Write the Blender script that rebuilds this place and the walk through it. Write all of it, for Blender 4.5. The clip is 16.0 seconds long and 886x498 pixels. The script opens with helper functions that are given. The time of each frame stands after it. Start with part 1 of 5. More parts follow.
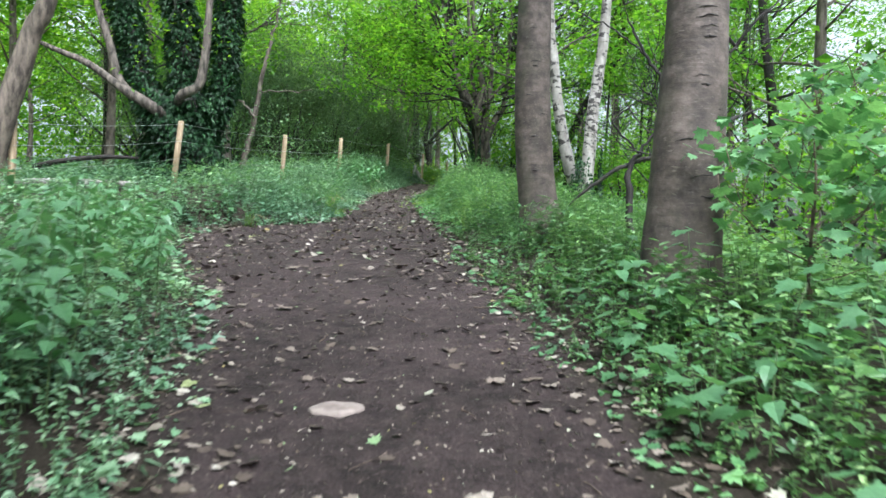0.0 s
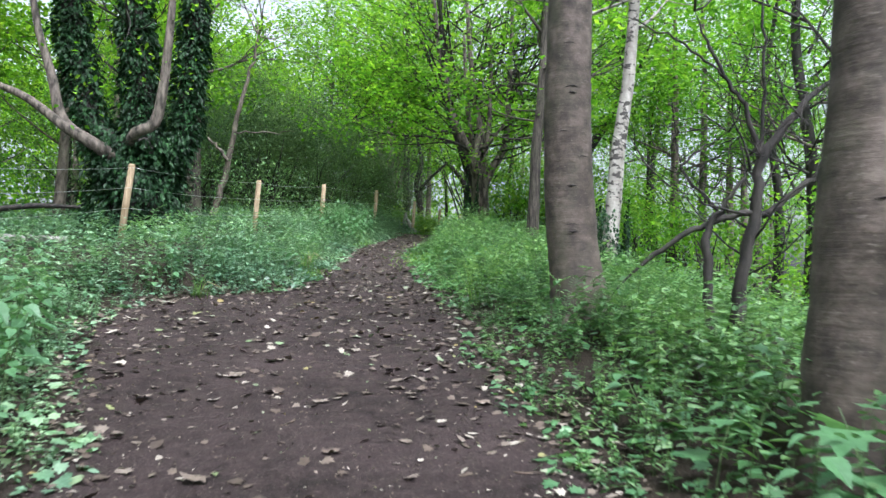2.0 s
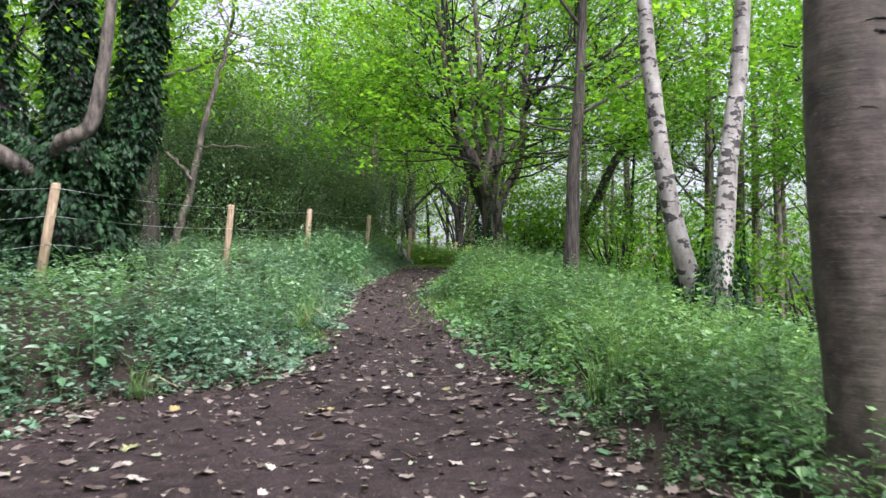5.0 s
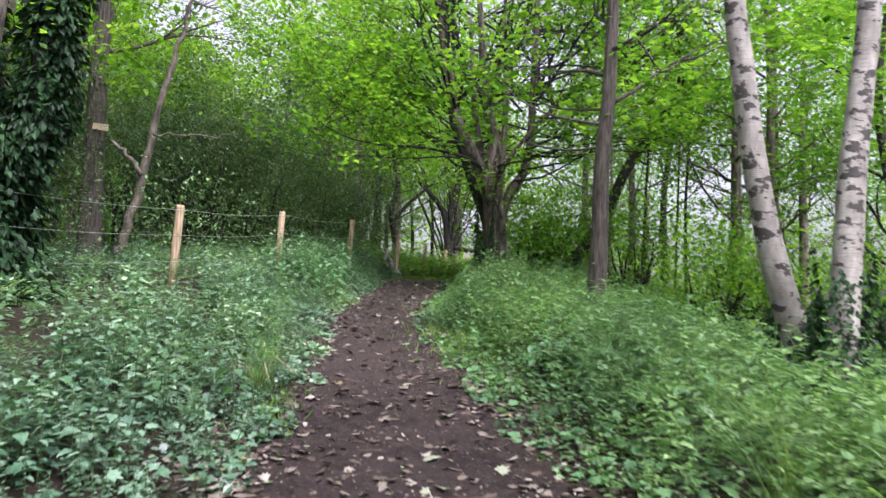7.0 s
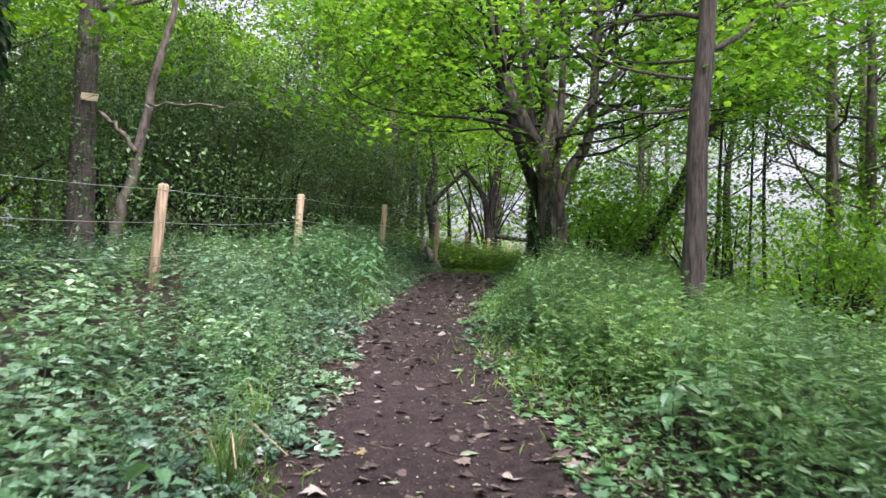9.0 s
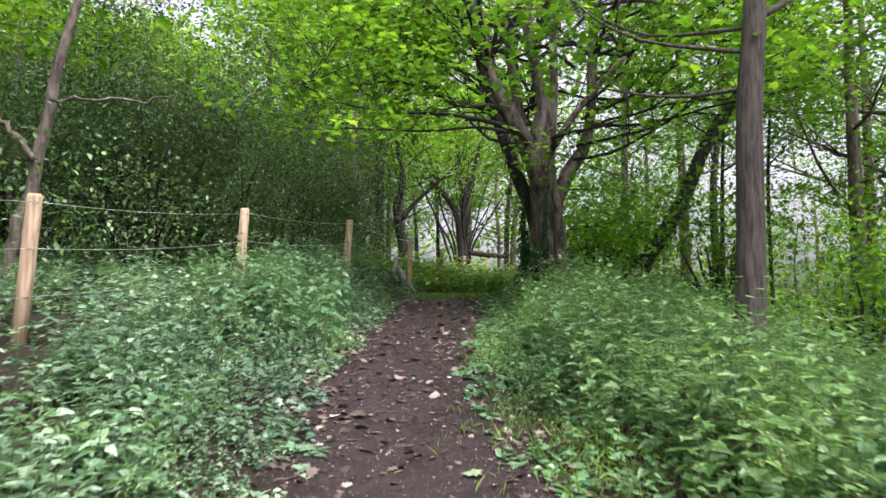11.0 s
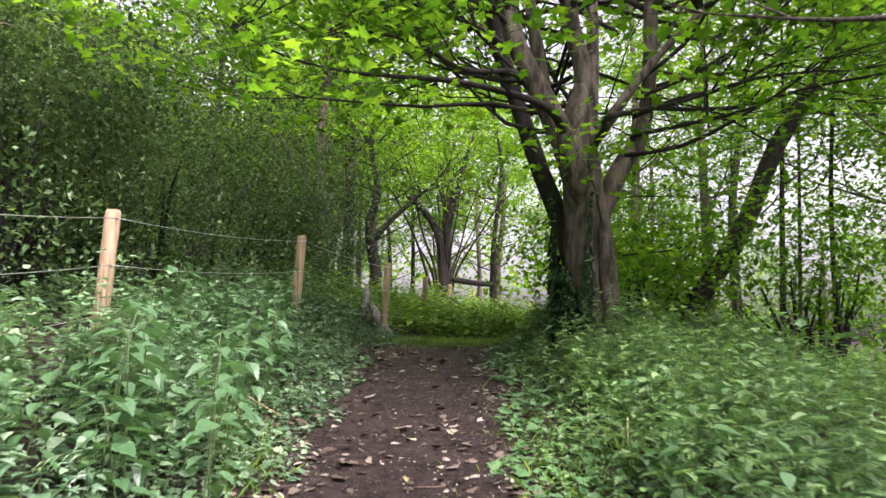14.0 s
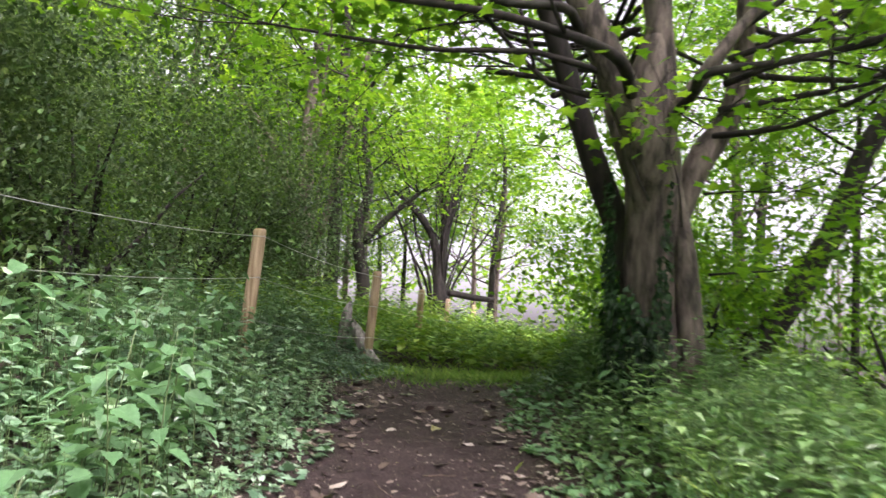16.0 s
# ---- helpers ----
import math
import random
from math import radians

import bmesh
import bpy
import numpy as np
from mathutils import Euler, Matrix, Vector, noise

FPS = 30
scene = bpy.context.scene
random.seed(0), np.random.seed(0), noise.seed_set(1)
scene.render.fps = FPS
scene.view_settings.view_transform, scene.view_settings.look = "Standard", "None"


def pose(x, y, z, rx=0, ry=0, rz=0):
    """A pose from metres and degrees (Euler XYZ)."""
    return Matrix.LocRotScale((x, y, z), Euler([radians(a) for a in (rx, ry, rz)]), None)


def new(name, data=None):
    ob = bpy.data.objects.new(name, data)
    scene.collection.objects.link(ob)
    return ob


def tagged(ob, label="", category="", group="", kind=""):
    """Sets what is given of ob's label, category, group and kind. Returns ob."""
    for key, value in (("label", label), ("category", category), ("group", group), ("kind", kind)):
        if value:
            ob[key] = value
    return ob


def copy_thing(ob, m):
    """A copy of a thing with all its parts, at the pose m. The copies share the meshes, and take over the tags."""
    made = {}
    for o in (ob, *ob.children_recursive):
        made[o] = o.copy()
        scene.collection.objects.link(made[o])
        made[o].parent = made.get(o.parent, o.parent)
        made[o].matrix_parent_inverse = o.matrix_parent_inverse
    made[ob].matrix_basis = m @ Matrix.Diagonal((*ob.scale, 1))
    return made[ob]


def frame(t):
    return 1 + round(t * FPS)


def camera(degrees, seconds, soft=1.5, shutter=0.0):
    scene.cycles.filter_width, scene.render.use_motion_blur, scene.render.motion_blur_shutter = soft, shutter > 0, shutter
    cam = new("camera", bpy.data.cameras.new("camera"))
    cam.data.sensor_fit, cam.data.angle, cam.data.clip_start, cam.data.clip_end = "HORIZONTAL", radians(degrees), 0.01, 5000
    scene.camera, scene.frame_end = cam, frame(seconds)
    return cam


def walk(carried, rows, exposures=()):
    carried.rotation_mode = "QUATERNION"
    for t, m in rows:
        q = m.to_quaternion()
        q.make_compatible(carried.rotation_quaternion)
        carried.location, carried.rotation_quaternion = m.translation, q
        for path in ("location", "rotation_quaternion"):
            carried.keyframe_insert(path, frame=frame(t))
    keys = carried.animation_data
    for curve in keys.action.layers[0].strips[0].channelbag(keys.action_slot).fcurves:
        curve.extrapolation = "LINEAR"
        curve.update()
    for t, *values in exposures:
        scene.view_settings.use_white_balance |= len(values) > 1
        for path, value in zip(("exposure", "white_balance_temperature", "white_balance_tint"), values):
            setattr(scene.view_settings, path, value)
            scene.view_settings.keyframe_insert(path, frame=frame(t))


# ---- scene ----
# The camera and its walk, gently uphill along the footpath
cam = camera(60.7, 16.0, 1.5, 0.5)
METRES, EYE, TILT, LEAN, TURN = 22.0, 1.4, -1.0, -1.0, 0.0
EV = 1.47
ROWS = [
    (0.0, 0.0, 0.0, 0.0, 0.0, 0.0, -0.0),
    (0.5, -0.002, 0.031, 0.0048, -1.66, 1.17, -0.24),
    (1.0, -0.0038, 0.0599, 0.0096, -3.54, 1.94, -0.65),
    (1.5, -0.0049, 0.0908, 0.0148, -1.9, 2.73, -0.75),
    (2.0, -0.0079, 0.1209, 0.0197, -0.89, 3.38, -0.15),
    (2.5, -0.0112, 0.1513, 0.0245, -2.05, 3.48, -0.77),
    (3.0, -0.0213, 0.1811, 0.0297, -2.13, 3.5, 0.0),
    (3.5, -0.0305, 0.2101, 0.0346, -2.02, 4.29, -0.51),
    (4.0, -0.0403, 0.2379, 0.0389, -1.61, 5.21, 0.15),
    (6.5, -0.0615, 0.3966, 0.062, -5.75, 4.81, 0.26),
    (7.0, -0.0629, 0.4297, 0.0676, -4.87, 5.34, -0.47),
    (7.5, -0.0646, 0.4619, 0.0713, -4.28, 7.22, -1.05),
    (8.0, -0.0647, 0.4937, 0.0747, -2.17, 3.89, -0.47),
    (10.5, -0.0698, 0.6385, 0.0886, -3.4, 5.47, 0.84),
    (11.0, -0.0714, 0.6684, 0.0934, -4.86, 5.61, 1.14),
    (11.5, -0.0705, 0.7012, 0.098, -4.48, 6.26, 0.79),
    (12.0, -0.07, 0.7326, 0.1012, -5.45, 5.48, 0.81),
    (12.5, -0.0674, 0.765, 0.1059, -7.72, 4.85, -0.27),
    (13.0, -0.0675, 0.7972, 0.11, -6.23, 6.65, 2.15),
    (13.5, -0.0657, 0.8303, 0.1144, -8.66, 7.07, 1.14),
    (14.0, -0.0672, 0.8612, 0.1172, -7.12, 7.32, 0.36),
    (14.5, -0.0659, 0.8917, 0.1212, -9.94, 7.01, -0.96),
    (15.0, -0.0642, 0.9218, 0.125, -8.44, 8.55, 0.29),
    (15.5, -0.0617, 0.9514, 0.128, -10.0, 7.54, -0.87),
    (16.0, -0.0606, 0.9835, 0.1308, -8.16, 8.14, -1.96),
]
walk(cam, [(t, pose(0, 0, EYE, TILT, LEAN, TURN) @ pose(METRES * x, METRES * y, METRES * z, 90 + pitch, roll, yaw)) for t, x, y, z, yaw, pitch, roll in ROWS],
     [(0.0, EV, 5700, 7), (2.0, EV - 0.05, 5750, 11), (4.0, EV - 0.08, 5900, 19), (8.0, EV - 0.13, 6050, 27), (11.0, EV - 0.05, 6200, 28), (14.0, EV + 0.12, 6550, 31), (16.0, EV + 0.45, 6450, 34)])

# ---- world and sun: a bright, thinly overcast sky ----
SUN_UP, SUN_ROUND = 56.0, 158.0
world = bpy.data.worlds.new("sky")
scene.world = world
world.use_nodes = True
sky = world.node_tree.nodes.new("ShaderNodeTexSky")
sky.sky_type, sky.sun_disc = "NISHITA", False
sky.sun_elevation, sky.sun_rotation = radians(SUN_UP), radians(SUN_ROUND)
sky.air_density, sky.dust_density, sky.ozone_density = 1.0, 6.0, 1.0
back = world.node_tree.nodes["Background"]
back.inputs["Strength"].default_value = 0.15
veil = world.node_tree.nodes.new("ShaderNodeHueSaturation")
veil.inputs["Saturation"].default_value = 0.22
world.node_tree.links.new(sky.outputs[0], veil.inputs["Color"])
world.node_tree.links.new(veil.outputs[0], back.inputs["Color"])
sun = new("sun", bpy.data.lights.new("sun", "SUN"))
sun.data.energy, sun.data.angle, sun.data.color = 2.2, radians(30), (1.0, 0.97, 0.92)
sun.matrix_world = pose(0, 0, 40, 90 - SUN_UP, 0, 180 - SUN_ROUND)


# ---- materials ----
def nodes_of(name):
    m = bpy.data.materials.new(name)
    m.use_nodes = True
    t = m.node_tree
    return m, t, t.nodes["Principled BSDF"]


def put(t, kind, **sockets):
    n = t.nodes.new(kind)
    for k, v in sockets.items():
        n.inputs[k.replace("_", " ")].default_value = v
    return n


def ramp(t, source, stops):
    r = t.nodes.new("ShaderNodeValToRGB")
    els = r.color_ramp.elements
    while len(els) < len(stops):
        els.new(0.5)
    for e, (at, c) in zip(els, stops):
        e.position, e.color = at, (*c, 1)
    t.links.new(source, r.inputs[0])
    return r.outputs[0]


def mix(t, factor, a, b, how="MIX"):
    m = t.nodes.new("ShaderNodeMix")
    m.data_type, m.blend_type = "RGBA", how
    for i, v in ((0, factor), (6, a), (7, b)):
        if isinstance(v, (int, float)):
            m.inputs[i].default_value = v
        elif isinstance(v, tuple):
            m.inputs[i].default_value = (*v, 1)
        else:
            t.links.new(v, m.inputs[i])
    return m.outputs[2]


def coords(t, stretch=(1, 1, 1)):
    c = t.nodes.new("ShaderNodeTexCoord")
    m = t.nodes.new("ShaderNodeMapping")
    m.inputs["Scale"].default_value = stretch
    t.links.new(c.outputs["Object"], m.inputs["Vector"])
    return m.outputs[0]


def noise_of(t, where, scale, detail=4, rough=0.6):
    n = put(t, "ShaderNodeTexNoise", Scale=scale, Detail=detail, Roughness=rough)
    t.links.new(where, n.inputs["Vector"])
    return n.outputs["Fac"]


def bump(t, bsdf, height, strength, distance):
    b = put(t, "ShaderNodeBump", Strength=strength, Distance=distance)
    t.links.new(height, b.inputs["Height"])
    t.links.new(b.outputs[0], bsdf.inputs["Normal"])


def leaf_mat(name, stops, through_light=0.45, gloss=0.45, warm=(1.35, 1.25, 0.45), sheen=0.45):
    """Leaf: matt and slightly glossy above, light shining through; each leaf has its own shade."""
    m, t, b = nodes_of(name)
    g = t.nodes.new("ShaderNodeNewGeometry")
    col = ramp(t, g.outputs["Random Per Island"], stops)
    n = noise_of(t, coords(t), 0.35, 2)
    patch = ramp(t, n, [(0.35, (0.72, 0.76, 0.8)), (0.65, (1.2, 1.15, 1.0))])
    col = mix(t, 1.0, col, patch, "MULTIPLY")
    small = noise_of(t, coords(t), 2.2, 3)
    col = mix(t, 1.0, col, ramp(t, small, [(0.38, (0.62, 0.68, 0.66)), (0.62, (1.22, 1.2, 1.15))]), "MULTIPLY")
    fine = noise_of(t, coords(t), 55, 3)
    col = mix(t, 1.0, col, ramp(t, fine, [(0.35, (0.78, 0.82, 0.76)), (0.65, (1.12, 1.1, 1.1))]), "MULTIPLY")
    bump(t, b, fine, 0.25, 0.01)
    t.links.new(col, b.inputs["Base Color"])
    b.inputs["Roughness"].default_value = gloss
    b.inputs["Specular IOR Level"].default_value = sheen
    tr = t.nodes.new("ShaderNodeBsdfTranslucent")
    t.links.new(mix(t, 1.0, col, warm, "MULTIPLY"), tr.inputs["Color"])
    s = t.nodes.new("ShaderNodeMixShader")
    s.inputs[0].default_value = through_light
    t.links.new(b.outputs[0], s.inputs[1])
    t.links.new(tr.outputs[0], s.inputs[2])
    t.links.new(s.outputs[0], t.nodes["Material Output"].inputs["Surface"])
    return m


def bark_mat(name, dark, light, green, stretch=(3, 3, 0.8), strength=0.6, moss=0.35, distance=0.03):
    m, t, b = nodes_of(name)
    c = coords(t, stretch)
    n1, n2 = noise_of(t, c, 3.5, 6, 0.65), noise_of(t, coords(t), 1.3, 3)
    col = ramp(t, n1, [(0.38, dark), (0.62, light)])
    col = mix(t, ramp(t, n2, [(0.55, (0, 0, 0)), (0.75, (moss,) * 3)]), col, green)
    t.links.new(col, b.inputs["Base Color"])
    b.inputs["Roughness"].default_value = 0.85
    bump(t, b, n1, strength, distance)
    return m


def beech_mat():
    """Smooth grey-brown bark: weather blotches, faint rings, pale lenticels and a film of green algae."""
    m, t, b = nodes_of("smooth_bark")
    big, blot = noise_of(t, coords(t, (1, 1, 0.7)), 1.6, 5, 0.65), noise_of(t, coords(t, (1, 1, 1.15)), 5.0, 7, 0.72)
    fine = noise_of(t, coords(t, (9, 9, 34)), 2.0, 5)
    rings = noise_of(t, coords(t, (1.1, 1.1, 11)), 1.3, 4)
    col = ramp(t, blot, [(0.34, (0.026, 0.020, 0.018)), (0.5, (0.070, 0.056, 0.048)), (0.66, (0.132, 0.108, 0.095))])
    col = mix(t, 1.0, col, ramp(t, big, [(0.36, (0.66, 0.60, 0.56)), (0.64, (1.25, 1.2, 1.18))]), "MULTIPLY")
    col = mix(t, ramp(t, rings, [(0.30, (0.5,) * 3), (0.38, (0, 0, 0))]), col, (0.034, 0.026, 0.022))
    col = mix(t, ramp(t, fine, [(0.61, (0, 0, 0)), (0.68, (0.4,) * 3)]), col, (0.2, 0.175, 0.15))
    col = mix(t, ramp(t, noise_of(t, coords(t, (1, 1, 0.4)), 2.3, 4), [(0.54, (0, 0, 0)), (0.72, (0.4,) * 3)]), col, (0.055, 0.062, 0.032))
    t.links.new(col, b.inputs["Base Color"])
    b.inputs["Roughness"].default_value = 0.78
    bump(t, b, mix(t, 0.5, blot, rings), 0.55, 0.03)
    return m


def birch_mat():
    """White papery bark: many small black lens-shaped scars, thin lines and grey weathering."""
    m, t, b = nodes_of("birch_bark")
    scars = noise_of(t, coords(t, (3.0, 3.0, 5.0)), 1.7, 4, 0.6)
    lines = noise_of(t, coords(t, (4, 4, 60)), 1.2, 3)
    grey = noise_of(t, coords(t, (3, 3, 1.2)), 2.0, 5)
    col = ramp(t, grey, [(0.32, (0.13, 0.115, 0.10)), (0.55, (0.28, 0.26, 0.235)), (0.72, (0.42, 0.395, 0.36))])
    col = mix(t, ramp(t, lines, [(0.56, (0, 0, 0)), (0.66, (0.7,) * 3)]), col, (0.17, 0.14, 0.12))
    col = mix(t, ramp(t, scars, [(0.55, (0, 0, 0)), (0.58, (0.95,) * 3)]), col, (0.022, 0.018, 0.016))
    t.links.new(col, b.inputs["Base Color"])
    b.inputs["Roughness"].default_value = 0.7
    bump(t, b, mix(t, 0.4, scars, lines), 0.6, 0.025)
    return m


def ground_mat():
    """Trodden dark earth on the path, leaf mould beside it."""
    m, t, b = nodes_of("earth")
    c = coords(t)
    a = t.nodes.new("ShaderNodeAttribute")
    a.attribute_name = "trodden"
    big, mid, fine = noise_of(t, c, 0.9, 4), noise_of(t, c, 7, 6, 0.7), noise_of(t, c, 60, 5, 0.75)
    earth = ramp(t, mid, [(0.36, (0.012, 0.008, 0.0078)), (0.64, (0.042, 0.029, 0.0285))])
    earth = mix(t, ramp(t, big, [(0.4, (0, 0, 0)), (0.7, (0.65,) * 3)]), earth, (0.055, 0.039, 0.0395))
    mould = ramp(t, fine, [(0.3, (0.010, 0.008, 0.006)), (0.55, (0.028, 0.02, 0.014)), (0.75, (0.08, 0.06, 0.042))])
    earth = mix(t, 1.0, earth, ramp(t, fine, [(0.36, (0.42, 0.42, 0.42)), (0.64, (1.6, 1.56, 1.53))]), "MULTIPLY")
    col = mix(t, a.outputs["Fac"], mould, earth)
    grit = ramp(t, fine, [(0.58, (0, 0, 0)), (0.68, (0.6,) * 3)])
    col = mix(t, grit, col, (0.15, 0.12, 0.115))
    t.links.new(col, b.inputs["Base Color"])
    b.inputs["Roughness"].default_value = 0.75
    b.inputs["Specular IOR Level"].default_value = 0.2
    h = mix(t, 0.35, mid, fine)
    bump(t, b, h, 1.0, 0.05)
    return m


def plain_mat(name, a, b2, scale=12, rough=0.8, stretch=(1, 1, 1), strength=0.3, metal=0.0, distance=0.01):
    m, t, b = nodes_of(name)
    n = noise_of(t, coords(t, stretch), scale, 5)
    t.links.new(ramp(t, n, [(0.38, a), (0.62, b2)]), b.inputs["Base Color"])
    b.inputs["Roughness"].default_value, b.inputs["Metallic"].default_value = rough, metal
    bump(t, b, n, strength, distance)
    return m


def litter_mat():
    m, t, b = nodes_of("dry_leaf")
    g = t.nodes.new("ShaderNodeNewGeometry")
    o = t.nodes.new("ShaderNodeObjectInfo")
    add = t.nodes.new("ShaderNodeMath")
    add.operation = "ADD"
    fr = t.nodes.new("ShaderNodeMath")
    fr.operation = "FRACT"
    t.links.new(g.outputs["Random Per Island"], add.inputs[0])
    t.links.new(o.outputs["Random"], add.inputs[1])
    t.links.new(add.outputs[0], fr.inputs[0])
    col = ramp(t, fr.outputs[0], [(0.0, (0.05, 0.034, 0.026)), (0.4, (0.105, 0.077, 0.06)), (0.72, (0.21, 0.175, 0.148)),
                                  (0.9, (0.38, 0.345, 0.30)), (0.96, (0.16, 0.25, 0.12)), (1.0, (0.27, 0.21, 0.08))])
    n = noise_of(t, coords(t), 40, 4)
    col = mix(t, 1.0, col, ramp(t, n, [(0.3, (0.7, 0.68, 0.64)), (0.7, (1.1, 1.1, 1.1))]), "MULTIPLY")
    t.links.new(col, b.inputs["Base Color"])
    b.inputs["Roughness"].default_value = 0.7
    return m


EARTH = ground_mat()
LITTER = litter_mat()
BEECH, BIRCH = beech_mat(), birch_mat()
SYC_BARK = bark_mat("grey_brown_bark", (0.035, 0.026, 0.021), (0.17, 0.135, 0.107), (0.07, 0.08, 0.035))
# dark bark; the sycamore's shaded limbs use it too, shade put into the colour
DARK_OR_SHADED_BARK = bark_mat("dark_or_shaded_bark", (0.008, 0.0065, 0.006), (0.030, 0.024, 0.021), (0.05, 0.065, 0.03))
PALE_BARK = bark_mat("pale_bark", (0.045, 0.036, 0.029), (0.17, 0.14, 0.115), (0.1, 0.11, 0.06))
DEAD_BARK = bark_mat("grey_dead_bark", (0.008, 0.0065, 0.006), (0.034, 0.028, 0.025), (0.06, 0.07, 0.035))
SYC_DARK = bark_mat("dark_sycamore_bark", (0.022, 0.017, 0.014), (0.165, 0.135, 0.113), (0.05, 0.06, 0.03))
FURROWED = bark_mat("furrowed_bark", (0.018, 0.014, 0.012), (0.10, 0.082, 0.07), (0.07, 0.08, 0.04), (9, 9, 0.8), 1.0)
DEADWOOD = plain_mat("weathered_dead_wood", (0.13, 0.12, 0.11), (0.34, 0.32, 0.3), 6, 0.85, (4, 4, 1), 0.6, 0, 0.03)
POST_WOOD = plain_mat("peeled_softwood", (0.23, 0.16, 0.095), (0.43, 0.325, 0.215), 5, 0.75, (7, 7, 0.5), 0.45)
POST_END = plain_mat("sawn_post_top", (0.25, 0.15, 0.08), (0.4, 0.27, 0.15), 20, 0.8)
WIRE = plain_mat("galvanised_wire", (0.3, 0.31, 0.31), (0.5, 0.51, 0.5), 20, 0.45, metal=0.7)
STONE = plain_mat("flat_stone", (0.14, 0.108, 0.096), (0.25, 0.205, 0.182), 9, 0.85, strength=0.6)
TWIG = plain_mat("twig_bark", (0.045, 0.032, 0.024), (0.14, 0.1, 0.075), 15, 0.85)
STEM = plain_mat("green_stem", (0.045, 0.08, 0.028), (0.085, 0.13, 0.045), 15, 0.6)
STRAW = plain_mat("dry_straw", (0.22, 0.17, 0.09), (0.4, 0.32, 0.19), 10, 0.7)
BOARD = plain_mat("pale_board", (0.5, 0.4, 0.26), (0.66, 0.56, 0.4), 5, 0.7, (1, 1, 8))
L_CANOPY = leaf_mat("canopy_leaf", [(0, (0.085, 0.225, 0.018)), (0.5, (0.148, 0.35, 0.03)), (1, (0.285, 0.50, 0.052))], 0.62, 0.45, (1.2, 1.14, 0.5))
L_SYC = leaf_mat("sycamore_leaf", [(0, (0.08, 0.22, 0.022)), (0.5, (0.142, 0.345, 0.036)), (1, (0.265, 0.485, 0.06))], 0.68, 0.45, (1.2, 1.14, 0.5))
L_SLOPE = leaf_mat("slope_leaf", [(0, (0.062, 0.19, 0.022)), (0.5, (0.12, 0.30, 0.034)), (1, (0.22, 0.43, 0.06))], 0.64, 0.45, (1.25, 1.2, 0.5))
L_DARK = leaf_mat("evergreen_leaf", [(0, (0.05, 0.10, 0.047)), (0.6, (0.095, 0.165, 0.08)), (0.92, (0.15, 0.235, 0.12)), (1, (0.23, 0.31, 0.19))], 0.42, 0.5, (1.2, 1.2, 0.6), 0.4)
L_IVY = leaf_mat("ivy_leaf", [(0, (0.007, 0.027, 0.010)), (0.6, (0.015, 0.052, 0.019)), (1, (0.034, 0.095, 0.034))], 0.2, 0.5, (1.2, 1.2, 0.5), 0.28)
L_NETTLE = leaf_mat("nettle_leaf", [(0, (0.075, 0.17, 0.095)), (0.5, (0.16, 0.295, 0.19)), (1, (0.32, 0.46, 0.345))], 0.32, 0.34, (1.1, 1.2, 0.75), 0.8)
L_HERB = leaf_mat("herb_leaf", [(0, (0.072, 0.17, 0.062)), (0.5, (0.14, 0.28, 0.112)), (1, (0.255, 0.405, 0.20))], 0.38, 0.4, (1.15, 1.2, 0.6), 0.65)
L_SAPLING = leaf_mat("sapling_leaf", [(0, (0.075, 0.195, 0.09)), (1, (0.18, 0.35, 0.18))], 0.36, 0.34, (1.15, 1.2, 0.65), 0.7)
L_GRASS = leaf_mat("grass_blade", [(0, (0.11, 0.25, 0.05)), (0.6, (0.2, 0.38, 0.085)), (1, (0.34, 0.48, 0.14))], 0.4, 0.5)


# ---- mesh helpers ----
def link(name, verts, faces, material, parent=None, label="", smooth=True):
    """One mesh object from vertex rows and one face array (or a list of arrays)."""
    me = bpy.data.meshes.new(name)
    faces = [np.asarray(f, dtype=np.int32) for f in (faces if isinstance(faces, list) else [faces])]
    verts = np.asarray(verts, dtype=np.float32)
    loops = np.concatenate([f.ravel() for f in faces])
    sizes = np.concatenate([np.full(len(f), f.shape[1], dtype=np.int32) for f in faces])
    me.vertices.add(len(verts))
    me.vertices.foreach_set("co", verts.ravel())
    me.loops.add(len(loops))
    me.loops.foreach_set("vertex_index", loops)
    me.polygons.add(len(sizes))
    starts = np.zeros(len(sizes), dtype=np.int32)
    starts[1:] = np.cumsum(sizes)[:-1]
    me.polygons.foreach_set("loop_start", starts)
    me.polygons.foreach_set("loop_total", sizes)
    me.polygons.foreach_set("use_smooth", np.full(len(sizes), smooth, dtype=bool))
    me.update(calc_edges=True)
    me.materials.append(material)
    ob = new(name, me)
    if parent:
        ob.parent = parent
        ob.matrix_parent_inverse = parent.matrix_world.inverted()
    if label:
        tagged(ob, label)
    return ob


def share(name, mesh, m, parent=None):
    """Another object on a mesh that is there already."""
    ob = new(name, mesh)
    if parent:
        ob.parent = parent
        ob.matrix_parent_inverse = parent.matrix_world.inverted()
    ob.matrix_basis = m
    return ob


def base(name, x, y, z, label, category, group=""):
    e = new(name)
    e.matrix_world = Matrix.Translation((x, y, z))
    e.empty_display_size = 0.2
    return tagged(e, label, category, group)


